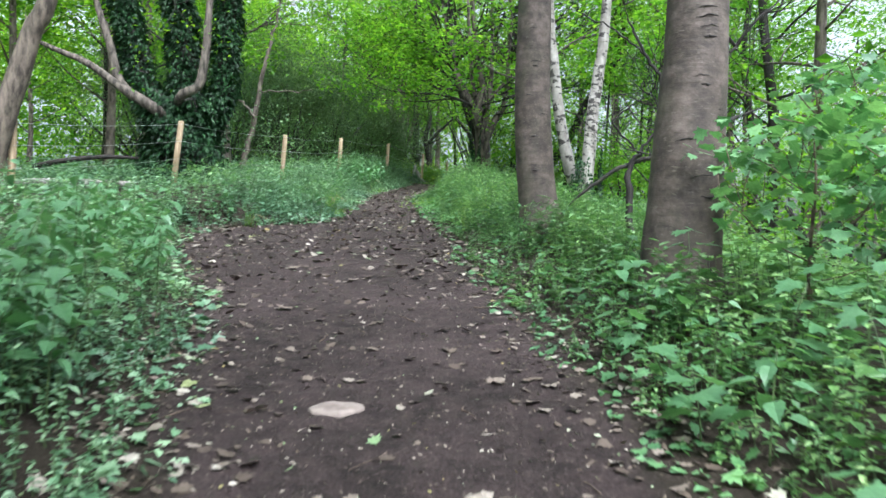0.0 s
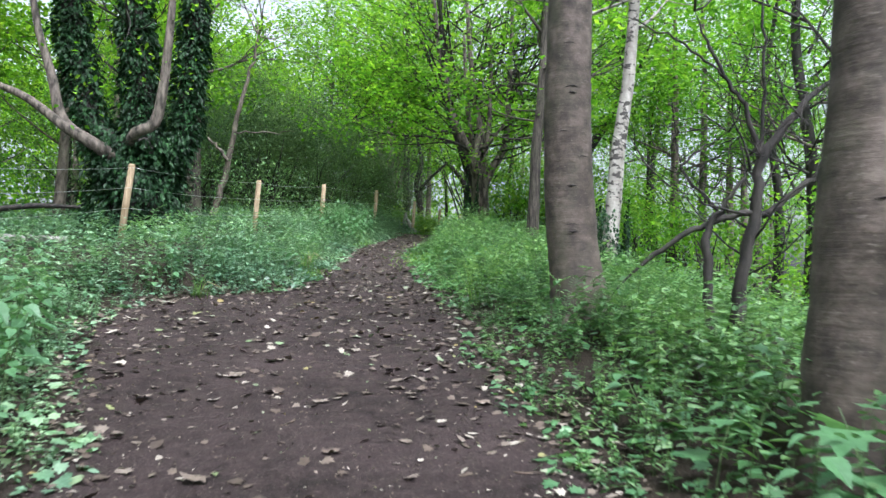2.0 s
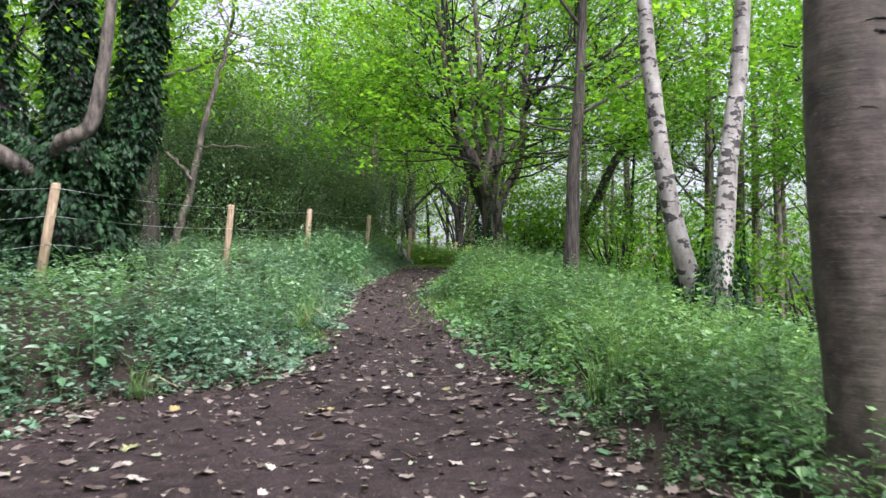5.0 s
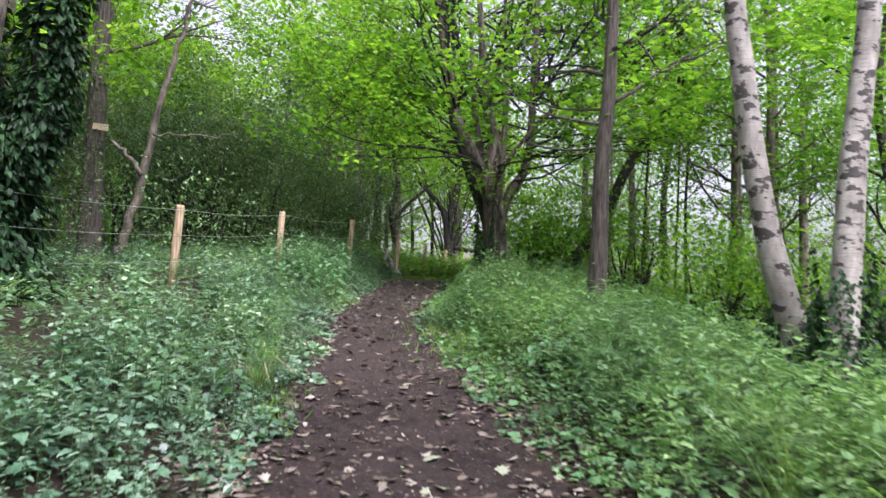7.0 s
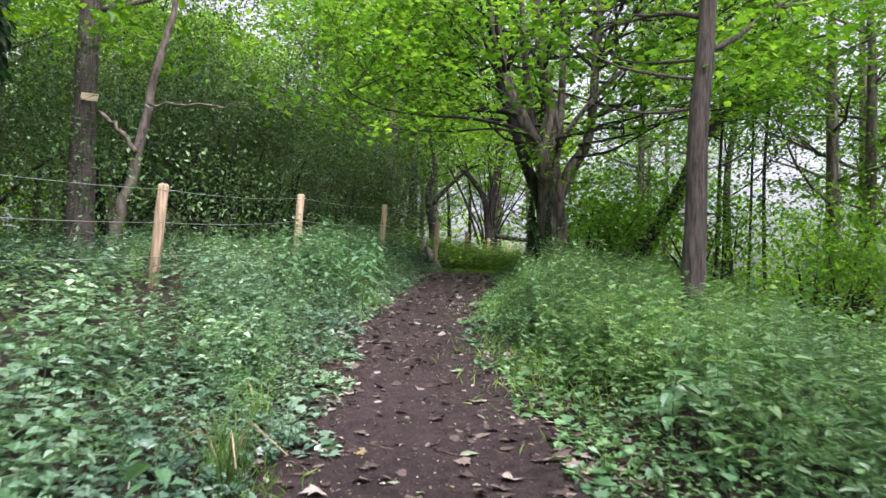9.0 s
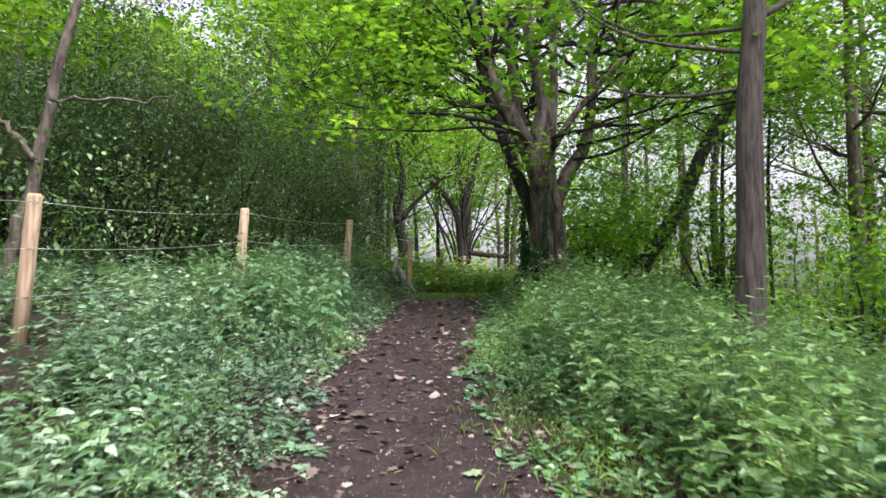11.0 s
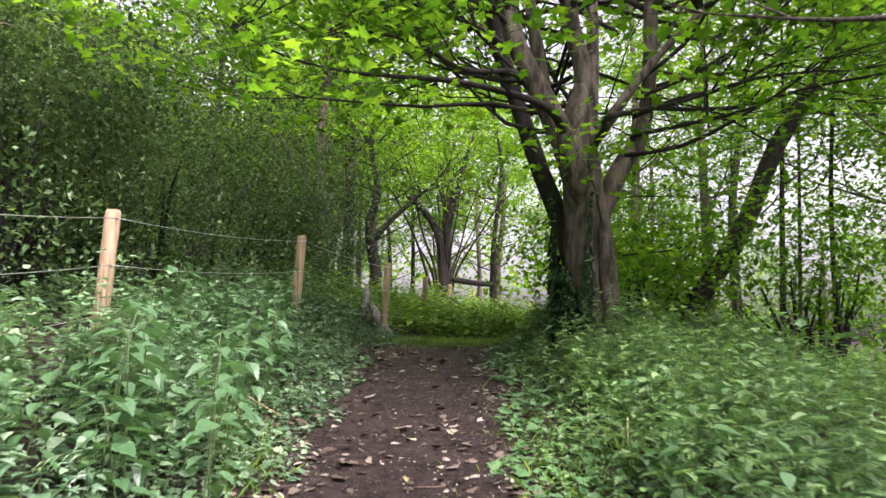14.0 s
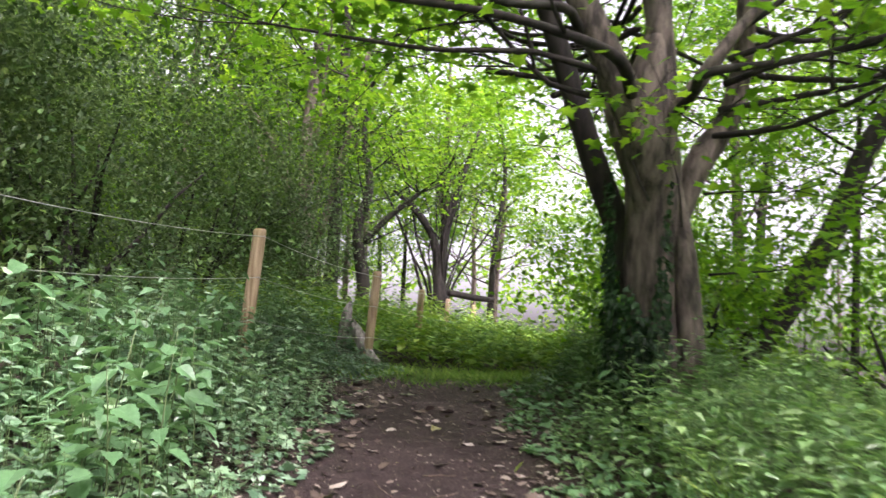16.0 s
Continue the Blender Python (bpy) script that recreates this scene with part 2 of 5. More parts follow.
def smooth_line(points, n):
    """Points (x, y, z, r) rounded off into n points by Catmull-Rom."""
    p = np.asarray(points, dtype=float)
    q = np.vstack([2 * p[0] - p[1], p, 2 * p[-1] - p[-2]])
    out = []
    for u in np.linspace(0, len(p) - 1 - 1e-6, n):
        i, f = int(u), u - int(u)
        a, b, c, d = q[i:i + 4]
        out.append(0.5 * (2 * b + (c - a) * f + (2 * a - 5 * b + 4 * c - d) * f * f + (3 * b - a - 3 * c + d) * f ** 3))
    return np.array(out)


def tube(points, seg=8, rng=None, rough=0.0):
    """Tapered tube along (x, y, z, r) rows, closed at its ends."""
    p = np.asarray(points, dtype=float)
    n = len(p)
    tan = np.gradient(p[:, :3], axis=0)
    tan /= np.linalg.norm(tan, axis=1)[:, None] + 1e-9
    ref = np.array([1.0, 0.0, 0.0]) if abs(tan[0][0]) < 0.8 else np.array([0.0, 1.0, 0.0])
    side = ref - tan * (tan @ ref)[:, None]
    side /= np.linalg.norm(side, axis=1)[:, None] + 1e-9
    up = np.cross(tan, side)
    a = np.linspace(0, 2 * np.pi, seg, endpoint=False)
    r = p[:, 3][:, None] * np.ones((n, seg))
    if rng is not None and rough:
        lobes = sum(rng.normal(0, rough / k) * np.cos(k * a + rng.uniform(0, 6)) for k in (2, 3, 4))
        r = r * (1 + lobes[None, :] + rng.normal(0, rough * 0.35, (n, seg)))
    v = p[:, None, :3] + r[..., None] * (np.cos(a)[None, :, None] * side[:, None] + np.sin(a)[None, :, None] * up[:, None])
    v = np.vstack([v.reshape(-1, 3), p[0, :3][None], p[-1, :3][None]])
    f, k = [], np.arange(seg)
    k2 = (k + 1) % seg
    for i in range(n - 1):
        f.append(np.stack([i * seg + k, i * seg + k2, (i + 1) * seg + k2, (i + 1) * seg + k], 1))
    e0, e1 = np.full(seg, n * seg), np.full(seg, n * seg + 1)
    caps = np.vstack([np.stack([k2, k, e0], 1), np.stack([(n - 1) * seg + k, (n - 1) * seg + k2, e1], 1)])
    return v, np.vstack(f), caps


def tubes(lines, seg=6, rng=None, rough=0.0):
    vs, qs, ts, at = [], [], [], 0
    for ln in lines:
        v, q, c = tube(ln, seg, rng, rough)
        vs.append(v), qs.append(q + at), ts.append(c + at)
        at += len(v)
    return np.vstack(vs), [np.vstack(qs), np.vstack(ts)]


# leaf outlines, tip along +y, lying in the xy plane, one unit long
QUAD = (np.array([(0, 0, 0), (0.3, 0.45, 0.07), (0, 1, -0.06), (-0.3, 0.45, 0.07)]), np.array([(0, 1, 2), (0, 2, 3)]))
BROAD = (QUAD[0] * (1.25, 1, 1), QUAD[1])
OVATE = (np.array([(0, 0, 0), (0.32, 0.2, 0.06), (0.33, 0.5, 0.05), (0, 1, -0.1), (-0.33, 0.5, 0.05), (-0.32, 0.2, 0.06), (0, 0.5, -0.01)]),
         np.array([(0, 1, 6), (1, 2, 6), (2, 3, 6), (3, 4, 6), (4, 5, 6), (5, 0, 6)]))
LANCE = (np.array([(0, 0, 0), (0.1, 0.35, 0.02), (0, 1, -0.12), (-0.1, 0.35, 0.02)]), np.array([(0, 1, 2), (0, 2, 3)]))
LOBES = [(0, 0), (0.22, 0.02), (0.42, -0.05), (0.36, 0.16), (0.58, 0.36), (0.34, 0.4), (0.36, 0.72), (0.16, 0.62), (0, 1),
         (-0.16, 0.62), (-0.36, 0.72), (-0.34, 0.4), (-0.58, 0.36), (-0.36, 0.16), (-0.42, -0.05), (-0.22, 0.02)]
MAPLE = (np.array([(x, y, 0.06 * abs(x) - 0.1 * y * y) for x, y in LOBES] + [(0, 0.33, 0.0)]),
         np.array([(i, (i + 1) % 16, 16) for i in range(16)]))


RIM = []
for i in range(1, 10):
    u = i / 10
    RIM.append(((0.40 * math.sin(math.pi * u ** 0.62)) * (1.0 if i % 2 else 0.86), u - (0.0 if i % 2 else 0.03)))
RIM = [(0, 0)] + RIM + [(0, 1)] + [(-x, y) for x, y in reversed(RIM)]
TOOTHED = (np.array([(x * 0.86, y, 0.2 * abs(x) - 0.2 * y * y) for x, y in RIM] + [(0, 0.45, -0.06)]), np.array([(i, (i + 1) % 20, 20) for i in range(20)]))
# nettle: pointed, notched, folded along its midrib
NETTLE = (np.array([(0, 0, 0), (0.36, 0.16, 0.07), (0.27, 0.5, 0.05), (0.13, 0.76, 0.0), (0, 1, -0.12), (-0.13, 0.76, 0.0), (-0.27, 0.5, 0.05), (-0.36, 0.16, 0.07)]),
          np.array([(0, 1, 2), (0, 2, 3), (0, 3, 4), (0, 4, 5), (0, 5, 6), (0, 6, 7)]))
# broad maple leaf of five points, for crowns
STAR = [(0, 0), (0.40, -0.02), (0.30, 0.24), (0.56, 0.42), (0.24, 0.56), (0, 1), (-0.24, 0.56), (-0.56, 0.42), (-0.30, 0.24), (-0.40, -0.02)]
MAPLE_LOW = (np.array([(x, y, 0.08 * abs(x) - 0.12 * y * y) for x, y in STAR] + [(0, 0.33, 0.0)]), np.array([(i, (i + 1) % 10, 10) for i in range(10)]))


def pinnate(pairs=6):
    """A feathery frond: pairs of narrow leaflets along an arching midrib."""
    v, f = [], []
    for k in range(pairs):
        u = 0.22 + 0.7 * k / (pairs - 1)
        w, z = 0.26 * math.sin(math.pi * (0.25 + 0.68 * k / (pairs - 1))), -0.3 * u * u
        for s in (-1, 1):
            i = len(v)
            v += [(0, u - 0.02, z), (s * w * 0.5, u + 0.015, z + 0.03), (s * w, u + 0.1, z - 0.02), (s * w * 0.45, u + 0.065, z + 0.02)]
            f += [(i, i + 1, i + 2), (i, i + 2, i + 3)]
    i = len(v)
    v += [(-0.012, 0, 0), (0.012, 0, 0), (0, 0.6, -0.1), (-0.04, 0.9, -0.25), (0.04, 0.9, -0.25), (0, 1.05, -0.36)]
    f += [(i, i + 1, i + 2), (i + 3, i + 4, i + 5)]
    return np.array(v), np.array(f)


FROND = pinnate()


def leaves(spots, sizes, shape, rng, droop=-15, swing=28, yaw=None, roll=25):
    """Leaves at spots (n, 3): each turned about z, tipped down and rolled by chance."""
    n = len(spots)
    yaw = rng.uniform(0, 2 * np.pi, n) if yaw is None else yaw
    pit, rol = np.radians(rng.normal(droop, swing, n)), np.radians(rng.normal(0, roll, n))
    cy, sy, cp, sp, cr, sr = np.cos(yaw), np.sin(yaw), np.cos(pit), np.sin(pit), np.cos(rol), np.sin(rol)
    t = shape[0]
    x, y, z = [t[:, i][None, :] for i in range(3)]
    x1, z1 = cr[:, None] * x + sr[:, None] * z, -sr[:, None] * x + cr[:, None] * z
    y2, z2 = cp[:, None] * y - sp[:, None] * z1, sp[:, None] * y + cp[:, None] * z1
    x3, y3 = cy[:, None] * x1 - sy[:, None] * y2, sy[:, None] * x1 + cy[:, None] * y2
    v = np.stack([x3, y3, z2], 2) * np.asarray(sizes)[:, None, None] + np.asarray(spots)[:, None, :]
    f = (shape[1][None] + (np.arange(n) * len(t))[:, None, None]).reshape(-1, 3)
    return v.reshape(-1, 3), f


def pile(parts):
    """Joins (verts, faces) pairs into one."""
    vs, fs, at = [], [], 0
    for v, f in parts:
        vs.append(v), fs.append(f + at)
        at += len(v)
    return np.vstack(vs), np.vstack(fs)


# ---- the lie of the land ----
PATH_Y = [-12, 0, 3, 4.2, 5.5, 7.0, 8.5, 10, 11.5, 12.8, 13.3, 14, 16.4, 18.7, 21.5, 23.5, 26, 28.4, 30.5, 34, 38, 44]
PATH_L = [-1.2, -1.1, -1.2, -1.6, -1.8, -2.2, -2.9, -3.5, -3.9, -3.5, -2.7, -2.35, -2.2, -2.12, -2.15, -1.95, -1.76, -1.4, -0.95, 0.4, 2.6, 6.5]
PATH_R = [1.0, 1.0, 1.05, 0.98, 0.78, 0.66, 0.48, 0.28, 0.14, 0.02, -0.1, -0.2, -0.42, -0.5, -0.65, -0.4, -0.08, 0.3, 0.85, 2.3, 4.6, 8.5]


def soft(x, w):
    return w * np.logaddexp(0, x / w)


def step(x):
    x = np.clip(x, 0, 1)
    return x * x * (3 - 2 * x)


def edges(x, y):
    """How far a spot lies beyond the path's left and right edge (minus: inside)."""
    return np.interp(y, PATH_Y, PATH_L) - x, x - np.interp(y, PATH_Y, PATH_R)


def wave(x, y):
    return (np.sin(1.7 * x + 0.6 * y) + np.sin(0.9 * x - 1.3 * y + 1.1) + np.sin(2.9 * y + 1.9 * x + 2.0) * 0.6) / 2.6


def height(x, y):
    x, y = np.asarray(x, dtype=float), np.asarray(y, dtype=float)
    z = 0.1157 * y - 0.092 * soft(y - 30.3, 0.7) + 0.1157 * soft(-y - 14, 2.0)
    dl, dr = edges(x, y)
    z = z + 0.45 * step((dl - 0.1) / 2.4) + 0.10 * step(dr / 0.8)
    z = z - np.minimum(0.34 * soft(dr - 3.4, 0.8), 7 + 0.02 * dr)
    z = z - 0.03 * step(np.minimum(-dl, -dr) / 0.6)
    return z + 0.025 * wave(x, y) * step(np.maximum(dl, dr) + 0.6)


def ground_sheet():
    xs = np.concatenate([[-500, -250, -120, -70], np.arange(-45, -12, 3), np.arange(-12, -4.5, 0.5), np.arange(-4.5, 3.0, 0.09),
                         np.arange(3.0, 12, 0.5), np.arange(12, 46, 3), [70, 120, 250, 500]])
    ys = np.concatenate([[-500, -250, -120, -60, -30], np.arange(-16, 0, 1.0), np.arange(0, 33, 0.09), np.arange(33, 50, 0.5),
                         np.arange(50, 90, 4), [120, 200, 350, 600]])
    gx, gy = np.meshgrid(xs, ys)
    z = height(gx, gy)
    dl, dr = edges(gx, gy)
    inside = np.minimum(-dl, -dr)
    rng = np.random.default_rng(3)
    z = z + rng.normal(0, 0.004, z.shape) * (inside > -1)
    v = np.stack([gx, gy, z], 2).reshape(-1, 3)
    w, h = len(xs), len(ys)
    i = (np.arange(h - 1)[:, None] * w + np.arange(w - 1)[None, :]).ravel()
    ob = link("ground", v, np.stack([i, i + 1, i + w + 1, i + w], 1), EARTH)
    at = ob.data.attributes.new("trodden", "FLOAT", "POINT")
    worn = step((inside + 0.18 + 0.16 * wave(gx * 3, gy * 3)) / 0.4) * (gy < 31.5)
    at.data.foreach_set("value", worn.ravel().astype(np.float32))
    return tagged(ob, "trodden dark brown earth footpath climbing between leaf mould banks", "ground", kind="structure")


ground_sheet()


def on(x, y, up=0.0):
    return float(height(x, y)) + up


# ---- trees ----
LINES = dict(
    beech_a=[(1.36, 10.4, 1.51, 0.324), (1.29, 10.4, 1.94, 0.265), (1.24, 10.4, 2.41, 0.257), (1.2, 10.4, 3.07, 0.246), (1.19, 10.4, 3.74, 0.238), (1.2, 10.4, 4.42, 0.227)],
    beech_b=[(2.02, 6.4, 1.39, 0.332), (2.04, 6.4, 1.69, 0.313), (2.06, 6.4, 2.19, 0.298), (2.09, 6.4, 2.7, 0.277), (2.11, 6.4, 3.38, 0.253)],
    birch_a=[(3.11, 17.2, 2.23, 0.158), (2.87, 17.2, 2.94, 0.145), (2.69, 17.2, 3.66, 0.128), (2.53, 17.2, 4.57, 0.123), (2.42, 17.2, 5.5, 0.119), (2.35, 17.2, 6.13, 0.108)],
    birch_b=[(3.08, 16.5, 2.5, 0.144), (3.15, 16.5, 3.33, 0.141), (3.21, 16.5, 4.17, 0.133), (3.32, 16.5, 5.03, 0.119), (3.42, 16.5, 5.9, 0.113)],
    slender=[(2.49, 22.8, 3.11, 0.171), (2.53, 22.8, 4.11, 0.151), (2.56, 22.8, 5.4, 0.14), (2.67, 22.8, 6.72, 0.123)],
    syc_trunk=[(1.40, 28.0, 3.6, 0.270), (1.36, 28.0, 4.64, 0.239), (1.35, 28.0, 5.43, 0.239), (1.29, 28.0, 5.96, 0.234), (1.3, 28.0, 6.35, 0.198), (1.36, 28.0, 6.8, 0.108)],
    syc_b=[(1.62, 27.75, 3.2, 0.145), (1.6, 27.75, 4.0, 0.115), (1.56, 27.8, 4.7, 0.106), (1.52, 27.95, 5.3, 0.093), (1.46, 28.0, 5.8, 0.068)],
    syc_1=[(1.34, 28.0, 5.0, 0.145), (1.18, 27.8, 5.64, 0.163), (1.0, 27.8, 6.09, 0.159), (0.65, 27.8, 6.79, 0.128), (0.36, 27.8, 7.5, 0.117)],
    syc_2=[(1.36, 28.02, 4.9, 0.145), (1.35, 28.0, 5.7, 0.149), (1.4, 28.0, 6.32, 0.146), (1.36, 28.0, 7.0, 0.123), (1.2, 28.0, 7.69, 0.104)],
    syc_3=[(1.36, 28.15, 4.1, 0.145), (1.24, 28.5, 5.02, 0.135), (0.98, 28.5, 5.64, 0.124), (0.71, 28.5, 6.4, 0.112), (0.43, 28.5, 7.23, 0.107), (0.3, 28.5, 7.8, 0.105)],
    syc_4=[(1.40, 28.05, 4.3, 0.112), (1.56, 28.1, 4.99, 0.128), (1.84, 28.1, 5.69, 0.135), (2.12, 28.1, 6.13, 0.114), (2.26, 28.1, 6.77, 0.099), (2.32, 28.1, 7.86, 0.095)],
    syc_5=[(1.34, 28.0, 5.4, 0.08), (1.35, 27.95, 5.8, 0.071), (1.6, 27.6, 6.29, 0.068), (2.07, 27.6, 6.93, 0.049), (2.77, 27.6, 7.69, 0.045)],
    syc_l1=[(1.12, 27.95, 5.95, 0.06), (0.95, 27.6, 6.12, 0.055), (0.68, 27.2, 6.21, 0.048), (0.25, 27.2, 6.36, 0.04), (-0.42, 27.2, 6.47, 0.033), (-1.12, 27.2, 6.49, 0.025), (-1.58, 27.2, 6.51, 0.018), (-2.26, 27.2, 6.64, 0.014), (-2.88, 27.2, 6.92, 0.011)],
    syc_l2=[(0.72, 27.9, 6.6, 0.05), (0.52, 27.75, 6.7, 0.045), (0.31, 27.5, 6.72, 0.042), (-0.26, 27.5, 6.72, 0.034), (-0.76, 27.5, 6.99, 0.027), (-1.37, 27.5, 7.11, 0.019), (-1.96, 27.5, 7.01, 0.013)],
    syc_r=[(1.45, 27.8, 6.0, 0.05), (1.42, 27.4, 6.06, 0.042), (1.36, 27.0, 6.09, 0.037), (2.12, 27.0, 6.28, 0.026), (3.11, 27.0, 6.63, 0.019), (3.94, 27.0, 6.77, 0.014)],
    leaning=[(3.83, 31.0, 3.7, 0.175), (4.6, 31.0, 4.72, 0.171), (5.2, 31.0, 5.69, 0.159), (5.72, 31.0, 6.86, 0.147), (6.35, 31.0, 7.8, 0.135), (7.24, 31.0, 9.09, 0.115)],
    multi_1=[(-2.32, 42.0, 5.92, 0.197), (-2.5, 42.0, 9.09, 0.167), (-2.39, 42.0, 11.34, 0.135), (-2.34, 42.0, 13.46, 0.102)],
    multi_2=[(-2.47, 42.3, 6.95, 0.117), (-3.42, 42.3, 9.09, 0.092), (-4.3, 42.3, 10.22, 0.067), (-5.18, 42.3, 11.17, 0.05)],
    multi_3=[(-1.95, 41.8, 6.58, 0.115), (-1.44, 41.8, 9.13, 0.092), (-1.06, 41.8, 11.4, 0.068), (-0.81, 41.8, 13.19, 0.051)],
    far=[(1.95, 46.0, 4.77, 0.25), (1.82, 46.0, 6.3, 0.19), (1.58, 46.0, 7.34, 0.13), (1.05, 46.0, 8.12, 0.12), (0.22, 46.0, 8.87, 0.08)],
    far_2=[(1.9, 46.0, 5.2, 0.16), (1.92, 46.0, 6.76, 0.14), (2.06, 46.0, 7.98, 0.14), (2.51, 46.0, 9.65, 0.091), (2.96, 46.0, 11.14, 0.061)],
    far_log=[(2.09, 45.5, 5.57, 0.117), (2.89, 45.5, 5.46, 0.108), (3.59, 45.5, 5.41, 0.089)],
    dark=[(-0.79, 40.0, 5.34, 0.166), (-1.0, 40.0, 6.55, 0.137), (-0.78, 40.0, 7.65, 0.107), (-1.0, 40.0, 8.88, 0.077), (-0.91, 40.0, 10.16, 0.054)],
    dark_2=[(-0.86, 40.0, 6.25, 0.091), (-0.29, 40.0, 6.9, 0.076), (0.45, 40.0, 7.58, 0.054)],
    pale=[(-6.88, 26.0, 3.88, 0.106), (-6.64, 26.0, 4.74, 0.097), (-6.44, 26.0, 5.85, 0.087), (-6.24, 26.0, 7.09, 0.069), (-5.89, 26.0, 8.37, 0.05), (-5.7, 26.0, 9.27, 0.04)],
    pale_2=[(-6.5, 25.8, 5.32, 0.048), (-6.75, 25.8, 5.73, 0.042), (-7.17, 25.8, 6.02, 0.036)],
    pale_3=[(-6.31, 25.8, 6.2, 0.023), (-5.37, 25.8, 6.22, 0.02), (-4.49, 25.8, 6.26, 0.013)],
    plate=[(-7.79, 26.7, 4.04, 0.274), (-7.82, 26.7, 5.55, 0.238), (-7.83, 26.7, 6.82, 0.215), (-7.81, 26.7, 8.38, 0.191), (-7.81, 26.7, 9.42, 0.166)],
    ivy_base=[(-6.36, 18.7, 2.61, 0.777), (-6.48, 18.7, 3.76, 0.781), (-6.52, 18.7, 4.6, 0.731)],
    ivy_1=[(-6.86, 18.7, 4.17, 0.417), (-7.47, 18.7, 4.99, 0.324), (-7.79, 18.7, 6.25, 0.304), (-7.96, 18.7, 7.31, 0.284)],
    ivy_2=[(-6.53, 18.9, 4.32, 0.423), (-6.48, 18.9, 5.28, 0.351), (-6.6, 18.9, 6.57, 0.331), (-6.7, 18.9, 7.44, 0.311)],
    ivy_3=[(-6.02, 18.7, 3.98, 0.365), (-5.49, 18.7, 4.74, 0.272), (-5.4, 18.7, 6.13, 0.263), (-5.34, 18.7, 7.42, 0.244)],
    ivy_l=[(-6.86, 17.8, 4.3, 0.135), (-7.6, 17.8, 4.81, 0.117), (-7.87, 17.8, 5.73, 0.090), (-8.21, 17.8, 6.78, 0.072)],
    ivy_ll=[(-7.29, 17.7, 4.54, 0.105), (-8.28, 17.7, 5.24, 0.081), (-9.08, 17.7, 5.58, 0.062), (-9.87, 17.7, 5.93, 0.048)],
    ivy_r=[(-6.2, 17.8, 4.58, 0.110), (-5.78, 17.8, 4.84, 0.110), (-5.63, 17.8, 5.65, 0.096), (-5.57, 17.8, 6.45, 0.082), (-5.53, 17.8, 7.06, 0.074)],
    left=[(-7.81, 13.0, 2.4, 0.213), (-7.53, 13.0, 3.38, 0.194), (-7.24, 13.0, 4.25, 0.174), (-7.06, 13.0, 4.83, 0.155), (-6.82, 13.0, 5.31, 0.145)],
    dead=[(2.64, 9.6, 1.49, 0.114), (2.68, 9.6, 1.96, 0.095), (2.8, 9.6, 2.44, 0.088), (2.85, 9.6, 2.97, 0.077), (3.08, 9.6, 3.29, 0.066), (3.37, 9.6, 3.6, 0.046), (3.66, 9.6, 3.85, 0.031)],
    dead_l=[(2.89, 9.6, 2.47, 0.044), (2.6, 9.6, 2.43, 0.048), (2.26, 9.6, 2.33, 0.044), (1.84, 9.6, 2.05, 0.037), (1.49, 9.6, 1.7, 0.02)],
    dead_r=[(2.87, 9.6, 2.44, 0.054), (3.23, 9.6, 2.72, 0.05), (3.62, 9.6, 2.93, 0.042), (4.06, 9.6, 3.11, 0.027)],
    dead_u=[(2.84, 9.6, 2.97, 0.048), (2.71, 9.6, 3.45, 0.038), (2.53, 9.6, 3.73, 0.031), (2.36, 9.6, 4.02, 0.026), (2.23, 9.6, 4.35, 0.019)],
    dead_u2=[(2.53, 9.6, 3.71, 0.024), (2.29, 9.6, 3.94, 0.019), (1.99, 9.6, 4.1, 0.017), (1.5, 9.6, 4.32, 0.012)],
    dead_v=[(2.86, 9.6, 2.92, 0.03), (2.89, 9.6, 3.5, 0.027), (2.88, 9.6, 4.09, 0.023), (2.88, 9.6, 4.68, 0.018)],
    dead_s=[(2.34, 9.5, 1.49, 0.08), (2.32, 9.5, 1.95, 0.076), (2.3, 9.5, 2.23, 0.069), (2.46, 9.5, 2.52, 0.041), (2.67, 9.5, 2.78, 0.026)],
    dead_c=[(2.58, 9.75, 2.39, 0.025), (2.36, 9.75, 2.66, 0.023), (2.12, 9.75, 2.9, 0.022), (2.35, 9.75, 3.09, 0.016), (2.61, 9.75, 3.25, 0.011)],
    thin_a=[(6.95, 33.0, 2.81, 0.06), (7.04, 33.0, 6.19, 0.05), (7.14, 33.0, 8.24, 0.035)],
    thin_b=[(8.82, 34.0, 2.89, 0.062), (8.79, 34.0, 6.45, 0.05), (8.98, 34.0, 9.31, 0.038)],
    thin_c=[(9.21, 36.0, 3.15, 0.051), (9.32, 36.0, 6.5, 0.043), (9.38, 36.0, 8.58, 0.034)],
)


def to_ground(line, flare=1.25, sink=0.15):
    """Carries a stem's line down into the soil below its lowest point."""
    x, y, z, r = line[0]
    g = on(x, y)
    if z - g < 0.05:
        return [(x, y, g - sink, r * 1.1)] + list(line[1:])
    return [(x, y, g - sink, r * flare), (x, y, g + 0.08, r * flare * 0.94)] + ([] if z - g < 0.3 else [(x, y, (z + g) / 2, r * 1.04)]) + list(line)


def carry_up(line, top, taper=0.4):
    """Carries a stem's line on to the height top, in the direction of its last stretch, straightening."""
    line = list(line)
    (x0, y0, z0, r0), (x, y, z, r) = line[-2], line[-1]
    k = (top - z)
    sx = (x - x0) / max(z - z0, 0.3) * 0.5
    return line + [(x + sx * k * 0.5, y, z + k * 0.5, r * (1 + taper) / 2), (x + sx * k * 0.8, y, top, r * taper)]


